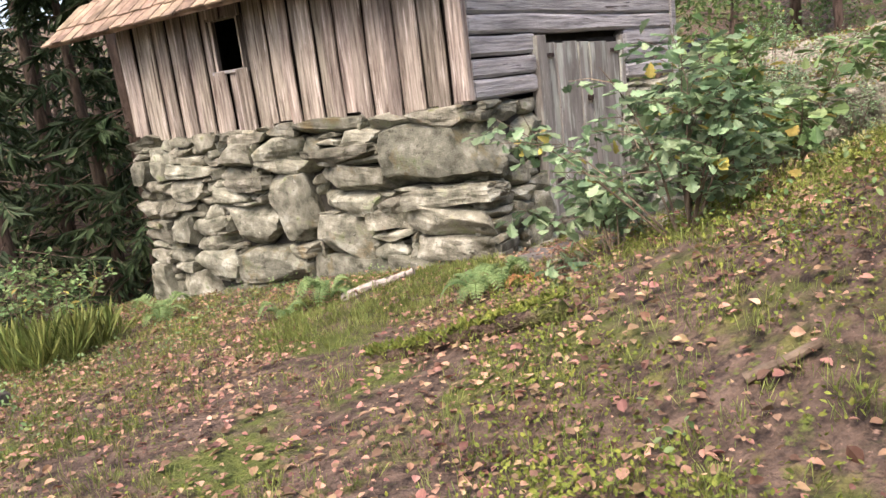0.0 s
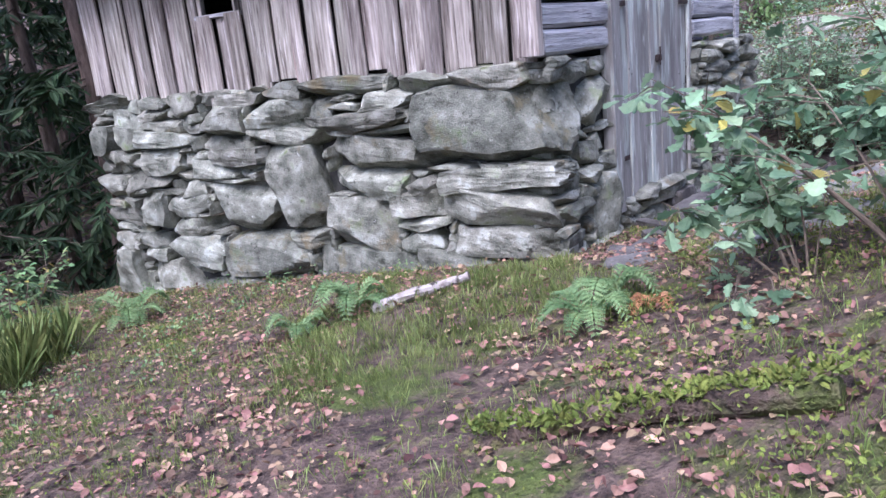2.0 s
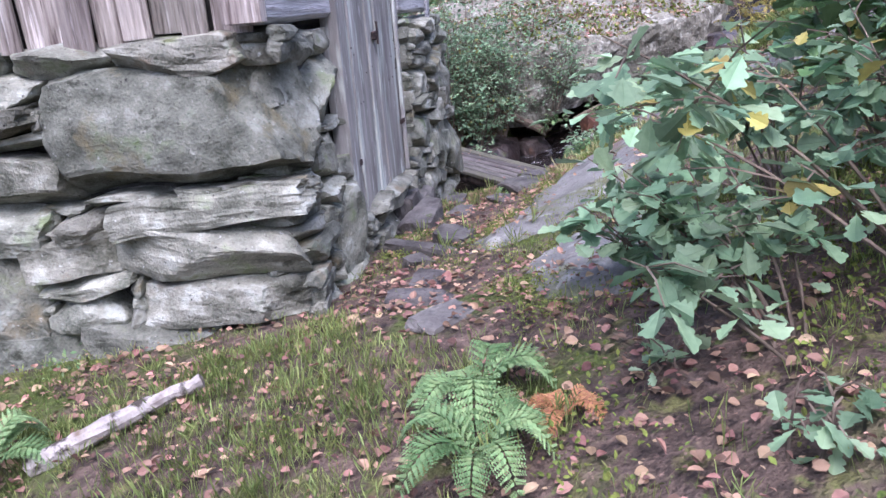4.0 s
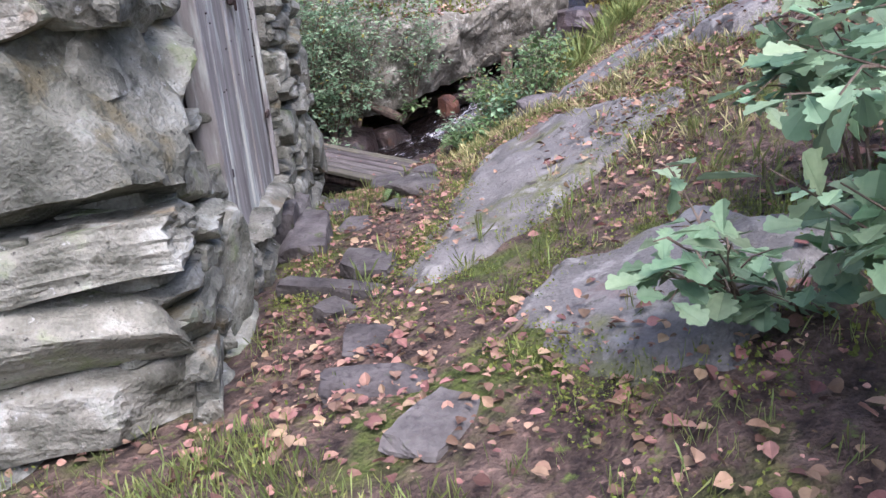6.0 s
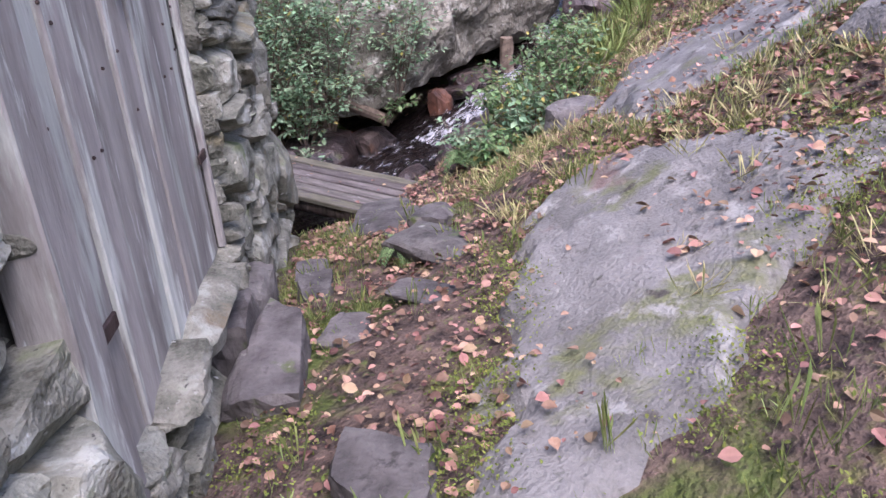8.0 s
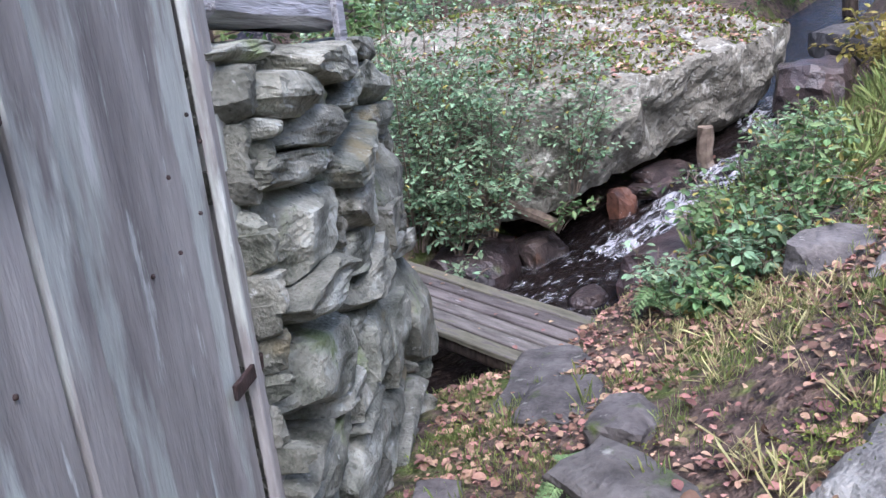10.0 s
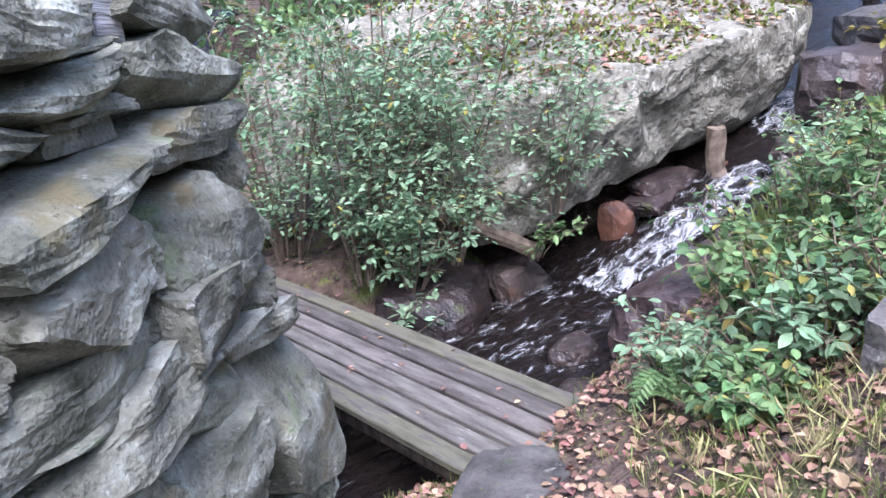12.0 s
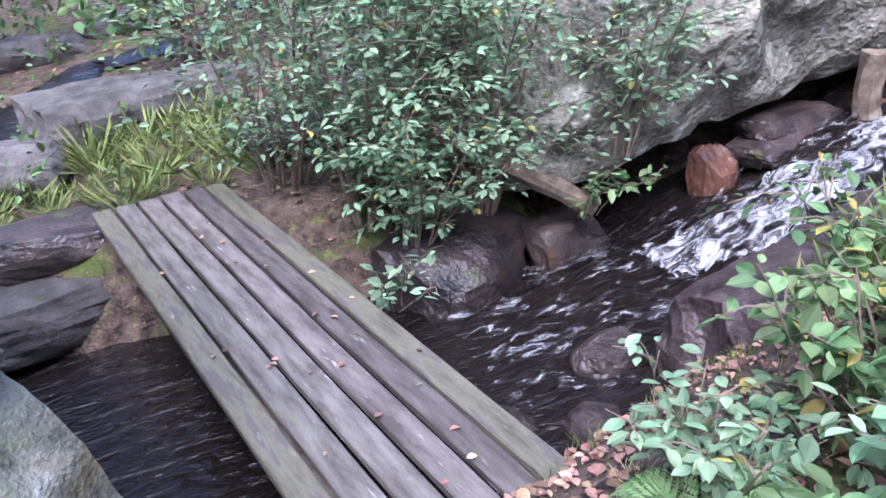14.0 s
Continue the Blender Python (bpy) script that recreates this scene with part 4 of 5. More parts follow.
def fern(name, x, y, length, fronds, material, label, seed, z=None):
    g = np.random.default_rng(seed)
    root = new(name)
    root.location = (x, y, (ground_z(x, y) if z is None else z) - 0.02)
    tagged(root, label, "fern")
    for k in range(fronds):
        a = k * 2 * math.pi / fronds + g.uniform(-0.3, 0.3)
        L = length * g.uniform(0.7, 1.1)
        rise = g.uniform(0.8, 1.5)
        n = 16
        T = np.linspace(0, 1, n)
        d = np.array((math.cos(a), math.sin(a), 0))
        spine = d * (T * L * 0.75)[:, None] + np.array((0, 0, 1)) * (L * rise * (T * 1.5 - T * T * 1.35))[:, None]
        pos, aim, up, sz = [], [], [], []
        for i in range(2, n):
            tan = spine[i] - spine[i - 1]
            tan /= np.linalg.norm(tan)
            side = np.cross(tan, (0, 0, 1))
            side /= np.linalg.norm(side)
            w = L * 0.34 * math.sin(math.pi * min(1, 0.12 + 0.88 * (1 - T[i]) ** 0.8)) ** 0.8 * (1 - T[i] * 0.5)
            for s in (-1, 1):
                v = side * s + tan * 0.45
                v /= np.linalg.norm(v)
                m = 6
                for j in range(m):
                    p = spine[i] + v * w * (j + 0.5) / m
                    for s2 in (-1, 1):
                        pos.append(p)
                        aim.append(tan * s2 + v * 0.6 + (0, 0, -0.1))
                        up.append((0, 0, 1))
                        sz.append(max(0.01, w * 0.36 * (1 - j / m * 0.7)))
        tagged(leaves("frond", pos, aim, up, sz, material, root, 0.6), kind="stuff")
    return root


# the big-leaved shrub beside the path
OAK = dict(broad=0.72, lobed=True)
shrub("broadleaf_shrub", 1.7, 4.3, 1.3, 0.85, 14, 1400, 0.095, LEAFPALE, "leafy green oak shrub on the bank beside the path", 31, lean=(-0.2, 0.25), yellow=0.05, twigs=8, **OAK)
shrub("broadleaf_shrub", 1.35, 4.6, 0.8, 0.5, 8, 330, 0.105, LEAFPALE, "low blue-green oak shrub arching over the path edge", 32, lean=(-0.1, 0.3), twigs=6, low=0.35, **OAK)
shrub("broadleaf_shrub", 2.7, 4.9, 1.25, 0.75, 9, 650, 0.11, LEAF, "tall green oak shrub higher on the bank", 33, yellow=0.06, twigs=7, **OAK)
shrub("broadleaf_shrub", 1.85, 5.5, 0.5, 0.34, 7, 110, 0.12, LEAFPALE, "low blue-green oak sprigs beside the bare rock", 36, lean=(-0.05, 0.1), **OAK)
shrub("broadleaf_shrub", 2.6, 5.35, 1.05, 0.45, 8, 260, 0.11, LEAFPALE, "blue-green oak shrub above the bare rock", 37, low=0.4, **OAK)
shrub("sapling", 0.95, 4.35, 0.28, 0.14, 3, 22, 0.1, LEAFPALE, "small oak seedling with blue-green leaves", 34, **OAK)
shrub("sapling", 1.1, 4.9, 0.22, 0.12, 3, 16, 0.09, LEAFPALE, "small oak seedling with blue-green leaves", 35, **OAK)
fern("fern", 0.5, 5.12, 0.36, 8, FERN, "pale green fern at the edge of the path", 1)
fern("fern", 0.72, 5.4, 0.36, 8, FERN, "pale green fern at the edge of the path", 2)
fern("dry_fern", 0.82, 5.08, 0.22, 5, FERNDRY, "brown withered fern beside the green one", 3)
fern("fern", -0.75, 6.75, 0.4, 8, FERN, "green fern growing against the stone wall", 4)
fern("fern", -1.15, 6.6, 0.3, 7, FERN, "small green fern growing against the stone wall", 5)
fern("fern", -2.9, 8.6, 0.5, 8, FERN, "green fern near the mill corner", 6)
fern("fern", -3.6, 8.0, 0.5, 8, FERN, "green fern near the mill corner", 7)
fern("fern", 4.15, 9.15, 0.28, 8, FERN, "small bright fern between path stones", 8)
fern("fern", 6.25, 10.15, 0.35, 8, FERN, "small pale fern beside the bridge", 9)
# the thicket between the bridge and the boulder
THICKET = "dense green thicket shrub on the far bank beside the bridge"
for k, (x, y, h, sp, st, n) in enumerate([(6.75, 13.5, 2.6, 0.75, 13, 2500), (7.5, 13.2, 2.9, 0.75, 12, 2500), (6.4, 14.1, 3.1, 0.8, 11, 2100), (7.3, 13.9, 3.4, 0.9, 11, 2500),
                                          (8.2, 12.6, 1.7, 0.5, 8, 1000), (6.9, 13.0, 1.2, 0.6, 9, 1100), (8.3, 13.4, 3.0, 0.7, 9, 1500)]):
    shrub("thicket_shrub", x, y, h, sp, st, n, 0.068, LEAFPALE, THICKET, 40 + k, low=0.15, z=-0.75 if k != 4 else -0.35, yellow=0.03, twigs=9, lean=(0.1, -0.2))
shrub("sapling", 6.55, 12.75, 0.5, 0.25, 5, 60, 0.085, LEAFPALE, "small sapling with pale green leaves by the water", 50, z=-1.0, lean=(0, -0.25))
shrub("thicket_shrub", 7.9, 12.6, 0.45, 0.3, 4, 60, 0.1, LEAF, "drooping leafy branch over the water", 51, z=-0.7, lean=(0.1, -0.3))
# plants on the near bank by the bridge
BANK = "low leafy bank plants beside the footbridge"
for k, (x, y, h, sp) in enumerate([(6.35, 10.25, 0.55, 0.35), (6.8, 10.0, 0.7, 0.4), (7.2, 10.25, 0.75, 0.4), (6.6, 9.7, 0.6, 0.35), (7.7, 10.3, 0.8, 0.45), (7.3, 9.75, 0.6, 0.4), (8.3, 10.5, 0.8, 0.45), (6.15, 9.75, 0.35, 0.3), (9.2, 10.7, 0.8, 0.5), (10, 10.9, 0.8, 0.5), (6.9, 9.5, 0.75, 0.4), (7.6, 9.9, 0.85, 0.4), (8.1, 10.1, 0.8, 0.4)]):
    shrub("bank_plant", x, y, h, sp, 12, 430, 0.08 if k % 2 else 0.062, LEAF if k % 3 else LEAFPALE, BANK, 60 + k, low=0.1, yellow=0.06, category="plant", twigs=5)
shrub("yellow_shrub", 11.0, 10.6, 1.1, 0.6, 10, 700, 0.09, LEAFYELLOW, "yellowing autumn shrub on the upper bank", 72)
shrub("bank_shrub", 12.4, 10.3, 1.2, 0.7, 10, 700, 0.09, LEAF, "green shrub on the upper bank", 73)
shrub("bank_shrub", 3.6, 4.6, 1.3, 0.6, 8, 500, 0.1, LEAF, "green broadleaf shrub up the slope", 74)
shrub("bank_shrub", 8.6, 6.6, 1.2, 0.6, 8, 500, 0.09, LEAF, "green shrub up the slope", 75)
shrub("bush", -3.9, 8.4, 1.3, 0.6, 9, 420, 0.085, LEAF, "loose green bush beside the mill corner", 76, yellow=0.1)
shrub("bush", -5.0, 9.6, 1.5, 0.8, 9, 500, 0.085, LEAF, "loose green bush beside the mill corner", 77)

# timber lying about
def log_thing(name, pts, r0, r1, material, label, category="log"):
    bm = bmesh.new()
    dense_ = []
    for a, b in zip(pts, pts[1:]):
        dense_ += [Vector(a).lerp(Vector(b), t / 6) for t in range(6)]
    dense_.append(Vector(pts[-1]))
    dense_ = [p + noise.noise_vector(p * 2) * r0 * 0.5 for p in dense_]
    tube(bm, dense_, r0, r1, 9)
    for v in bm.verts:
        v.co += noise.noise_vector(v.co * 14) * r0 * 0.25
    ob = part(name, bm, material)
    return tagged(ob, label, category)


def on(x, y, dz=0.0):
    return (x, y, ground_z(x, y) + dz)


log_thing("birch_log", [on(-0.6, 6.66, 0.03), on(-0.35, 6.56, 0.05), on(-0.15, 6.58, 0.06), on(0.08, 6.47, 0.09)], 0.052, 0.03, BIRCHLOG, "broken white birch log lying at the foot of the wall")
log_thing("mossy_log", [on(-0.3, 4.13, 0.0), on(0.05, 4.02, 0.04), on(0.42, 3.75, 0.05), on(0.76, 3.45, 0.04)], 0.035, 0.055, SOIL, "moss-covered rotten log across the slope")
low = []
for t in range(900):
    k = t / 900
    low.append(on(-0.3 + 1.06 * k + random.uniform(-0.04, 0.05), 4.15 - 0.68 * k ** 1.25 + random.uniform(-0.05, 0.08), 0.045 + 0.06 * k + random.uniform(0, 0.03)))
g = np.random.default_rng(91)
mo = leaves("moss", low, g.normal(size=(900, 3)) + (0, 0, 0.6), np.array((0, 0, 1)) + g.normal(size=(900, 3)) * 0.5, g.uniform(0.02, 0.05, 900), MOSSMAT, broad=0.5)
tagged(mo, "yellow-green moss growing over the rotten log", "moss", kind="stuff")
log_thing("stick", [on(1.06, 2.22, 0.02), on(1.3, 2.17, 0.03)], 0.022, 0.016, TWIG, "short broken stick in the leaves", "stick")
log_thing("stick", [on(1.62, 6.3, 0.02), on(1.95, 6.32, 0.03), on(2.05, 6.5, 0.02)], 0.011, 0.007, TWIG, "thin crooked stick beside the path", "stick")
log_thing("fallen_branch", [(6.9, 13.6, 0.0), (7.5, 13.1, -0.35), (8.0, 12.65, -0.72)], 0.06, 0.07, TWIG, "bare fallen branch leaning into the brook", "branch")
log_thing("fallen_log", [(10.6, 12.55, -0.5), (11.5, 12.3, -0.55)], 0.08, 0.07, REDROCK, "reddish wet log lying across the brook")
log_thing("standing_post", [(10.5, 12.4, -0.8), (10.4, 12.38, 0.02)], 0.11, 0.09, TWIG, "pale broken tree stump standing under the boulder", "stump")
log_thing("twig", [(6.9, 11.1, -1.1), (7.4, 11.2, -0.95), (7.6, 11.5, -0.9)], 0.012, 0.006, TWIG, "bare twig sticking out of the brook", "twig")
rock(-3.2, 5.35, ground_z(-3.2, 5.35) + 0.05, 0.15, 0.13, 0.12, MOSSWOOD, 901, "moss-covered stump in the grass", name="mossy_stump", category="stump")

# ---- ground cover: uncountable, one object a kind ----
def scatter(count, x0, x1, y0, y1, seed, keep):
    g = np.random.default_rng(seed)
    out = []
    while len(out) < count:
        x, y = g.uniform(x0, x1), g.uniform(y0, y1)
        if keep(x, y, g):
            out.append((x, y, ground_z(x, y)))
    return np.array(out), g


def in_mill(x, y):
    p = FRONT.inverted() @ Vector((x, y, 0))
    q = SIDE.inverted() @ Vector((x, y, 0))
    return 0 < p.x and p.y > -0.02 and q.y > -0.05 and q.x < 5.35


def dry(x, y):
    d, wz, side, s = stream_at(x, y)
    return d > half_width(s) * 1.05 and not in_mill(x, y)


def path_near(x, y):
    """0 on the trodden line, growing away from it."""
    u, w = (x + y) * 0.7071, (x - y) * 0.7071
    c = lerp_at(u, (-4, 0, 2.5, 4.5, 6, 8, 10, 12), (-1.5, -1.4, -3.0, -3.6, -3.75, -3.75, -3.6, -3.3))
    return abs(w - c)


def slab_top(x, y, z):
    u, w = (x + y) * 0.7071, (x - y) * 0.7071
    if 4.5 < u < 12.5 and -4 < w < 0.5:
        for sl in slabs:
            hit, loc, nor, idx = sl.ray_cast(Vector((x, y, 5)), Vector((0, 0, -1)))
            if hit:
                z = max(z, loc.z)
    return z


def off_slab(x, y):
    z = ground_z(x, y)
    return slab_top(x, y, z) - z < 0.02


def bare(x, y, g, k=1.0):
    return noise.noise(Vector((x * 1.3, y * 1.3, 5))) * 0.8 + g.uniform(-0.4, 0.4) + k * (path_near(x, y) - 0.8)


pts, g = scatter(46000, -4.5, 10, 0.6, 12, 1, lambda x, y, g: dry(x, y) and noise.noise(Vector((x * 1.1, y * 1.1, 20))) + g.uniform(-0.5, 0.6) - (0.3 if not off_slab(x, y) else 0) > -0.05)
pts[:, 2] = [slab_top(*p) for p in pts]
pts[:, 2] += g.uniform(0.008, 0.045, len(pts))
lv = leaves("fallen_leaves", pts, g.normal(size=(len(pts), 3)) * (1, 1, 0.22), np.array((0, 0, 1)) + g.normal(size=(len(pts), 3)) * 0.35, 0.012 + 0.048 * g.uniform(0, 1, len(pts)) ** 1.6, LITTER, broad=0.75, fold=0.4)
tagged(lv, "brown and pinkish fallen leaves scattered on the ground", "leaf litter", kind="stuff")
pts, g = scatter(3500, -6, 16, 12, 24, 2, lambda x, y, g: dry(x, y))
pts[:, 2] += 0.02
lv = leaves("fallen_leaves", pts, g.normal(size=(len(pts), 3)) * (1, 1, 0.2), np.array((0, 0, 1)) + g.normal(size=(len(pts), 3)) * 0.35, g.uniform(0.04, 0.08, len(pts)), LITTER, broad=0.75, fold=0.4)
tagged(lv, "brown fallen leaves scattered over the far bank", "leaf litter", kind="stuff")

pts, g = scatter(28000, 4, 17, 2, 11.5, 21, lambda x, y, g: dry(x, y) and noise.noise(Vector((x * 0.7, y * 0.7, 30))) + g.uniform(-0.5, 0.6) > 0)
pts[:, 2] += 0.02
lv = leaves("fallen_leaves", pts, g.normal(size=(len(pts), 3)) * (1, 1, 0.2), np.array((0, 0, 1)) + g.normal(size=(len(pts), 3)) * 0.35, g.uniform(0.025, 0.07, len(pts)), LITTER, broad=0.75, fold=0.4)
tagged(lv, "brown fallen leaves scattered up the hillside", "leaf litter", kind="stuff")
g = np.random.default_rng(22)
top = []
while len(top) < 7000:
    x, y = g.uniform(7.2, 13.5), g.uniform(12.1, 16.5)
    hit, loc, nor, idx = big.ray_cast(Vector((x, y, 5)), Vector((0, 0, -1)))
    if hit and nor.z > 0.55 and noise.noise(Vector((x * 1.5, y * 1.5, 2))) + g.uniform(-0.3, 0.3) > -0.15:
        top.append(tuple(loc))
top = np.array(top)
fl = top[4000:]
top = top[:4000]
lv = leaves("fallen_leaves", fl + (0, 0, 0.02), g.normal(size=(len(fl), 3)) * (1, 1, 0.2), np.array((0, 0, 1)) + g.normal(size=(len(fl), 3)) * 0.35, g.uniform(0.04, 0.09, len(fl)), LITTER, broad=0.75, fold=0.4)
tagged(lv, "brown fallen leaves lying on top of the boulder", "leaf litter", kind="stuff")
mo = leaves("moss", top, g.normal(size=(len(top), 3)) + (0, 0, 0.6), np.array((0, 0, 1)) + g.normal(size=(len(top), 3)) * 0.5, g.uniform(0.04, 0.09, len(top)), MOSSMAT, broad=0.6)
tagged(mo, "yellow-green moss cushions on top of the boulder", "moss", kind="stuff")

g = np.random.default_rng(23)
on_bridge = np.array([tuple(bridge.matrix_world @ Vector((g.uniform(-0.42, 0.42), g.uniform(0.1, 3.8), 0.012))) for _ in range(34)])
lv = leaves("fallen_leaves", on_bridge, g.normal(size=(34, 3)) * (1, 1, 0.1), np.array((0, 0, 1)) + g.normal(size=(34, 3)) * 0.2, g.uniform(0.02, 0.05, 34), LITTER, broad=0.8, fold=0.3)
tagged(lv, "a few fallen leaves lying on the bridge planks", "leaf litter", kind="stuff")


def grass(name, count, x0, x1, y0, y1, seed, keep, length, label, blades=10, thin=0.026, droop=0.35, material=GRASS):
    tuf, g = scatter(count, x0, x1, y0, y1, seed, keep)
    tuf[:, 2] = [slab_top(*p) for p in tuf]
    base = np.repeat(tuf, blades, 0) + g.normal(size=(count * blades, 3)) * (0.028, 0.028, 0)
    tall = np.repeat(g.uniform(0.5, 1.2, count), blades)
    aim = g.normal(size=(count * blades, 3)) * (droop, droop, 0) + (0, 0, 1)
    ob = leaves(name, base, aim, g.normal(size=(count * blades, 3)), length * tall * g.uniform(0.6, 1.1, count * blades), material, broad=thin, fold=0.5)
    return tagged(ob, label, "grass", kind="stuff")


grass("grass", 8500, -5, 9.5, 0.8, 11.5, 3, lambda x, y, g: dry(x, y) and (off_slab(x, y) or g.uniform() < 0.02) and bare(x, y, g, 0.5) > -0.1, 0.085, "short green grass tufts on the forest floor")
grass("grass", 900, -1.2, 0.9, 5.0, 6.9, 4, lambda x, y, g: dry(x, y) and bare(x, y, g, 0.1) > -0.15, 0.1, "short bright grass at the foot of the wall")
grass("grass", 260, 3.3, 5.3, 9.0, 10.4, 16, lambda x, y, g: dry(x, y) and noise.noise(Vector((x * 2.5, y * 2.5, 9))) > 0.0, 0.08, "green grass and moss between the path stones")
grass("long_grass", 80, 4.4, 6.7, 14.5, 16.5, 5, lambda x, y, g: dry(x, y), 0.4, "long arching grass on the far bank", 24, 0.007, 1.0)
grass("long_grass", 90, -4.6, -3.2, 6.6, 8.0, 6, lambda x, y, g: dry(x, y), 0.45, "long upright grass near the mill corner", 26, 0.009, 0.35)
grass("long_grass", 150, 7.5, 11, 9.6, 11, 7, lambda x, y, g: dry(x, y), 0.35, "long pale grass along the brook bank", 22, 0.012, 0.6)
grass("grass", 1600, 2, 18, 1, 10, 8, lambda x, y, g: dry(x, y) and (off_slab(x, y) or g.uniform() < 0.02) and bare(x, y, g, 0.0) > 0.05, 0.16, "grass on the hillside", 9)

grass("pale_grass", 2600, 3.2, 17, 2, 10.8, 9, lambda x, y, g: dry(x, y) and (x - y) > -4.3 and (off_slab(x, y) or g.uniform() < 0.05) and noise.noise(Vector((x, y, 40))) + g.uniform(-0.4, 0.4) > -0.05,
      0.15, "pale dry grass on the sloping bank", 12, 0.018, 0.8, DRYGRASS)


def low_plants(name, count, x0, x1, y0, y1, seed, keep, size, height, material, label, per=14):
    tuf, g = scatter(count, x0, x1, y0, y1, seed, keep)
    tuf[:, 2] = [slab_top(*p) for p in tuf]
    pos = np.repeat(tuf, per, 0) + g.normal(size=(count * per, 3)) * (0.06, 0.06, 0) + np.stack([np.zeros(count * per)] * 2 + [g.uniform(0, height, count * per)], 1)
    ob = leaves(name, pos, g.normal(size=(count * per, 3)) + (0, 0, 0.2), np.array((0, 0, 1)) + g.normal(size=(count * per, 3)) * 0.4, g.uniform(0.5, 1.2, count * per) * size, material, broad=0.6)
    return tagged(ob, label, "undergrowth", kind="stuff")


low_plants("moss_and_berry_plants", 4300, -5, 9, 0.8, 11, 11, lambda x, y, g: dry(x, y) and (off_slab(x, y) or g.uniform() < 0.02) and bare(x, y, g, 0.2) > 0.15, 0.018, 0.045, MOSSMAT, "low yellow-green moss and berry plants", 16)
low_plants("moss_and_berry_plants", 1300, 0.2, 4.5, 1.6, 5.2, 15, lambda x, y, g: dry(x, y) and off_slab(x, y) and bare(x, y, g, 0.2) > 0.1, 0.024, 0.09, MOSSMAT, "low yellow-green moss and berry plants on the bank", 16)
low_plants("moss", 900, 1.2, 6.2, 4.8, 9.4, 17, lambda x, y, g: any(-0.16 < slab_depth((x + y) * 0.7071, (x - y) * 0.7071, p) < 0.12 for p in SLABS[:2]) and noise.noise(Vector((x * 3, y * 3, 6))) > 0.02,
           0.014, 0.035, MOSSMAT, "green moss cushions along the edges of the bedrock", 16)
low_plants("moss", 260, 1.5, 4.6, 7.4, 10.4, 18, lambda x, y, g: dry(x, y) and 0.02 < -(SIDE.inverted() @ Vector((x, y, 0))).y < 0.3 and noise.noise(Vector((x * 3, y * 3, 8))) > 0.0,
           0.014, 0.04, MOSSMAT, "green moss at the foot of the wall", 16)
low_plants("undergrowth", 420, -5, 9, 1, 11, 12, lambda x, y, g: dry(x, y) and (off_slab(x, y) or g.uniform() < 0.02) and bare(x, y, g, 0.6) > 0.9, 0.035, 0.16, LEAF, "low green undergrowth on the bank", 16)
low_plants("undergrowth", 900, -12, 24, 14.5, 30, 13, lambda x, y, g: dry(x, y), 0.1, 0.4, LEAFTREE, "green undergrowth on the far bank", 14)
low_plants("undergrowth", 700, 3, 30, -4, 12, 14, lambda x, y, g: dry(x, y) and (x - y) > 0.5, 0.07, 0.25, LEAF, "green undergrowth up the hillside", 14)


# ---- trees ----
def broadleaf_tree(seed, height=9.0):
    g = np.random.default_rng(seed)
    root = new("broadleaf_tree")
    bm = bmesh.new()
    trunk = [Vector((0.15 * math.sin(k * 0.7 + seed), 0.12 * math.cos(k * 0.9 + seed), height * k / 8 - 0.3)) for k in range(9)]
    tube(bm, trunk, 0.13, 0.03, 9)
    part("trunk", bm, BARK, root, smooth=True)
    bm = bmesh.new()
    ends = []
    for k in range(46):
        t = g.uniform(0.12, 0.98)
        p = trunk[min(7, int(t * 8))].lerp(trunk[min(8, int(t * 8) + 1)], t * 8 - int(t * 8))
        a = g.uniform(0, 6.283)
        L = (1 - 0.55 * t) * height * g.uniform(0.14, 0.26)
        q = p + Vector((math.cos(a) * L, math.sin(a) * L, L * g.uniform(-0.1, 0.6)))
        tube(bm, [p, p.lerp(q, 0.5) + Vector((0, 0, 0.1)), q], 0.025, 0.006, 4)
        ends.append((p, q))
    tagged(part("limb", bm, BARK, root), kind="stuff")
    n = 2600
    i = g.integers(0, len(ends), n)
    A, B = np.array([tuple(e[0]) for e in ends])[i], np.array([tuple(e[1]) for e in ends])[i]
    pos = A + (B - A) * g.uniform(0.3, 1.1, n)[:, None] + g.normal(size=(n, 3)) * 0.22
    leaves("crown", pos, g.normal(size=(n, 3)) + (0, 0, -0.2), np.array((0, 0, 1)) + g.normal(size=(n, 3)) * 0.5, g.uniform(0.1, 0.2, n), LEAFTREE, root, 0.6)
    return tagged(root, "green broadleaf forest tree with a leafy crown", "tree", "forest trees")


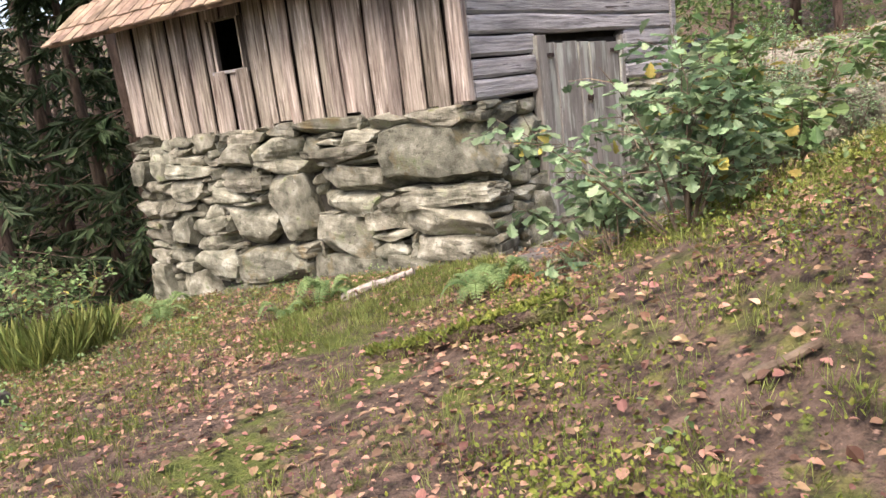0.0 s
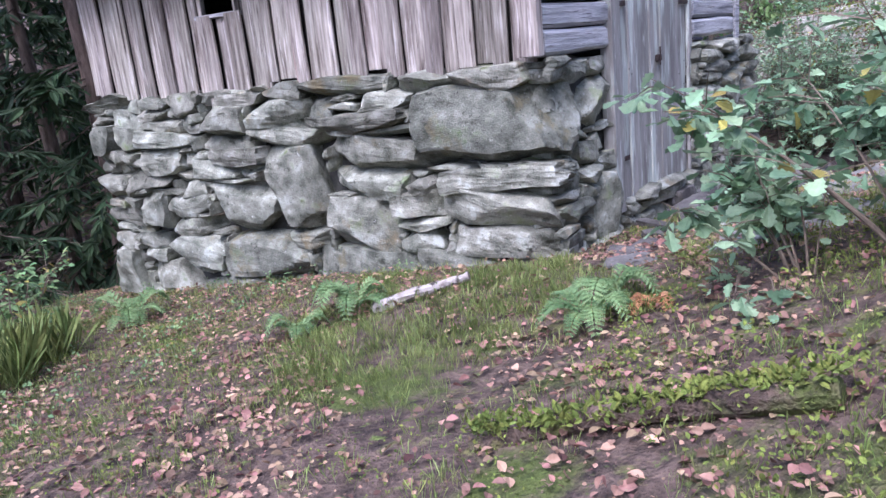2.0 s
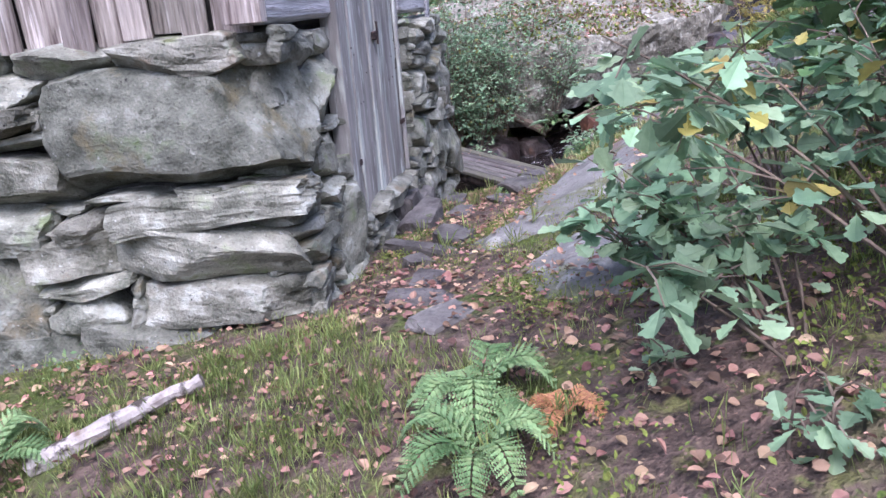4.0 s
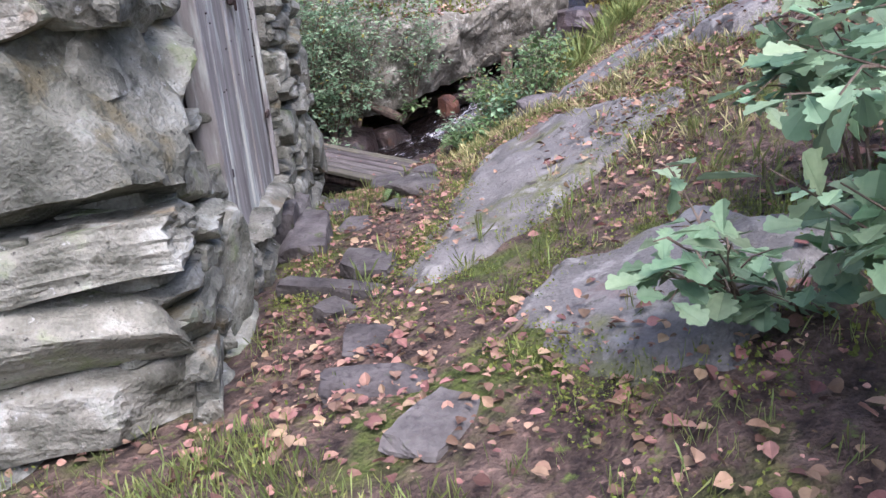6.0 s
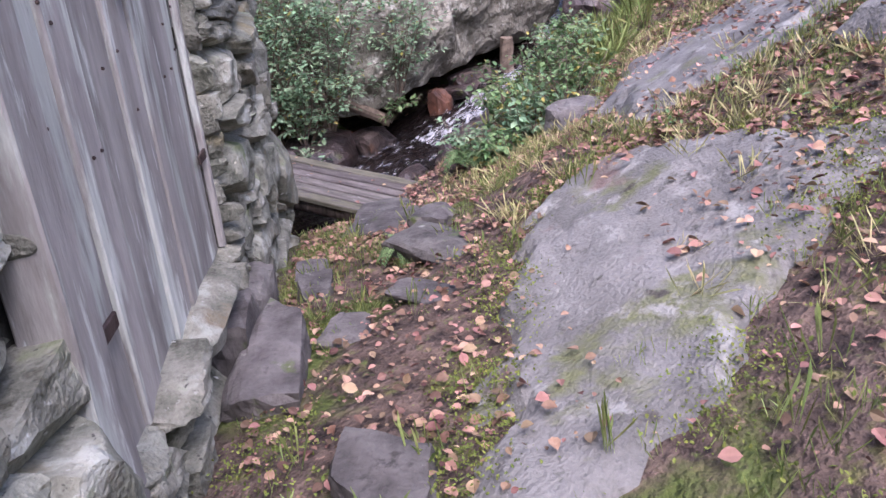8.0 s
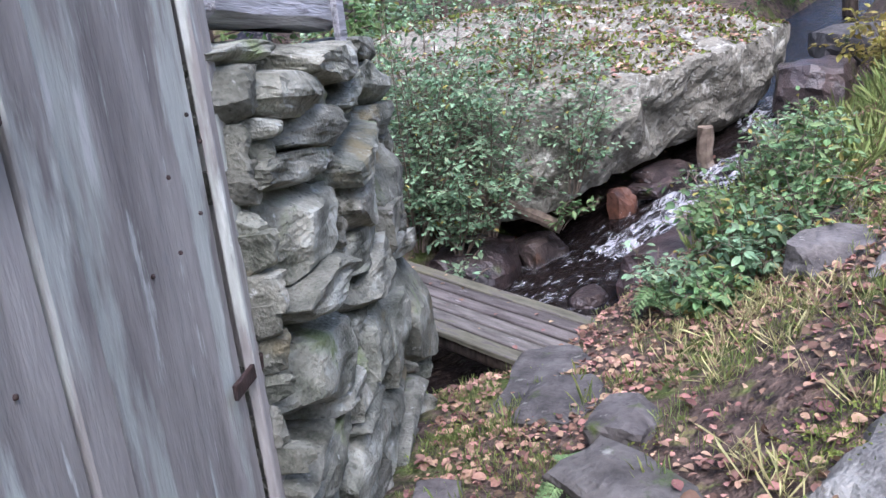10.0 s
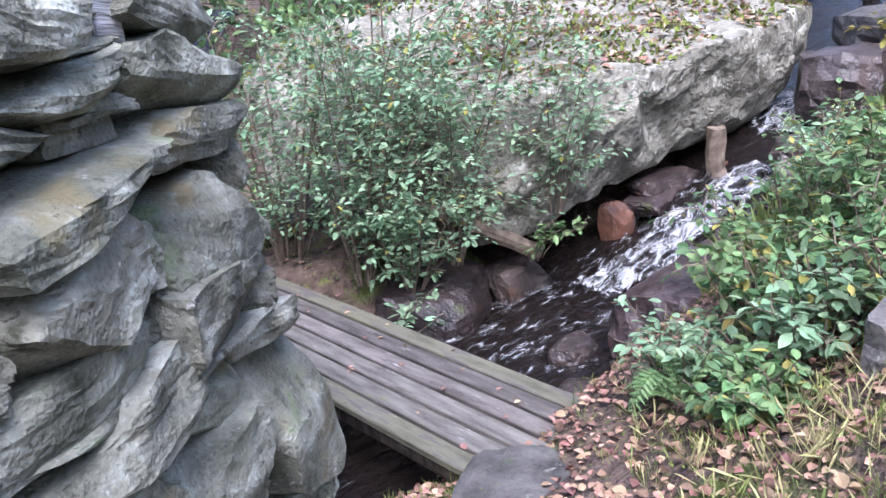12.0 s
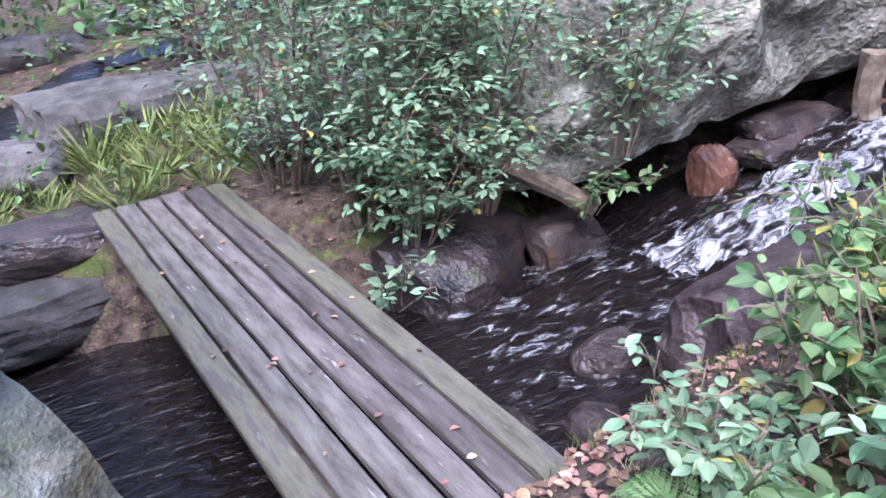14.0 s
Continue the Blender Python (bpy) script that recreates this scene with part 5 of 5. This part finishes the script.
def spruce_tree(seed, height=13.0):
    g = np.random.default_rng(seed)
    root = new("spruce_tree")
    bm = bmesh.new()
    tube(bm, [(0.05 * math.sin(k), 0.05 * math.cos(k * 1.3), height * k / 8 - 0.4) for k in range(9)], 0.17, 0.02, 10)
    part("trunk", bm, BARK, root, smooth=True)
    bm = bmesh.new()
    pos, aim = [], []
    for k in range(90):
        t = g.uniform(0.08, 1)
        a = g.uniform(0, 6.283)
        L = (1.05 - t) * height * 0.2 * g.uniform(0.7, 1.1)
        p = Vector((0, 0, t * height - 0.3))
        q = p + Vector((math.cos(a) * L, math.sin(a) * L, -L * g.uniform(0.1, 0.45)))
        tube(bm, [p, p.lerp(q, 0.5) + Vector((0, 0, -0.03)), q], 0.016, 0.004, 3)
        for _ in range(30):
            s = g.uniform(0.25, 1)
            pos.append(tuple(p.lerp(q, s)))
            aim.append(tuple((q - p).normalized() * 0.7 + Vector((g.normal() * 0.6, g.normal() * 0.6, -0.35 + g.normal() * 0.2))))
    tagged(part("limb", bm, BARK, root), kind="stuff")
    n = len(pos)
    leaves("crown", np.array(pos), np.array(aim), np.array((0, 0, 1)) + g.normal(size=(n, 3)) * 0.5, g.uniform(0.18, 0.42, n), NEEDLE, root, 0.22)
    return tagged(root, "dark green spruce with a straight brown trunk", "tree", "forest trees")


protos = [broadleaf_tree(1), broadleaf_tree(2, 7.0), spruce_tree(3), spruce_tree(4, 10.0)]
rt = random.Random(12)
spots = []
# (2.2, -1.6) is an unseen tree, added behind the start to shade the slope
for x, y, k in [(-6.3, 12.2, 2), (-8.2, 14.5, 3), (-5.2, 16.5, 2), (-10, 12, 2), (-9.5, 17.5, 3), (-7, 19.5, 2), (-3, 19, 3), (-12.5, 15, 3), (-4.5, 13.8, 3), (9.0, 18.5, 1), (6.6, 17.8, 1), (12, 19, 0), (4, 20, 0),
                (1, 19, 1), (15, 17.5, 1), (16, 11, 0), (2.2, -1.6, 0), (-5.6, 14.6, 3), (-7.2, 16.5, 2), (-9, 21, 2), (-6, 23, 3), (-11, 19, 2), (-13, 20, 3), (-3.5, 22, 2), (-14, 24, 2), (-8, 26, 3), (-12, 11, 3), (18, 14, 0)]:
    spots.append((x, y, k))
while len(spots) < 84:
    a, r = rt.uniform(0, 6.283), rt.uniform(15, 42)
    x, y = 3 + math.cos(a) * r, 8 + math.sin(a) * r
    if stream_at(x, y)[0] > 2:
        spots.append((x, y, rt.choice((2, 3, 3) if x < 0 else (0, 1, 1, 3))))
seen = set()
for x, y, k in spots:
    m = pose(x, y, ground_z(x, y), 0, 0, rt.uniform(0, 360))
    if k in seen:
        t = copy_thing(protos[k], m)
        t.scale = [rt.uniform(0.85, 1.25)] * 3
    else:
        protos[k].matrix_world = m
        seen.add(k)
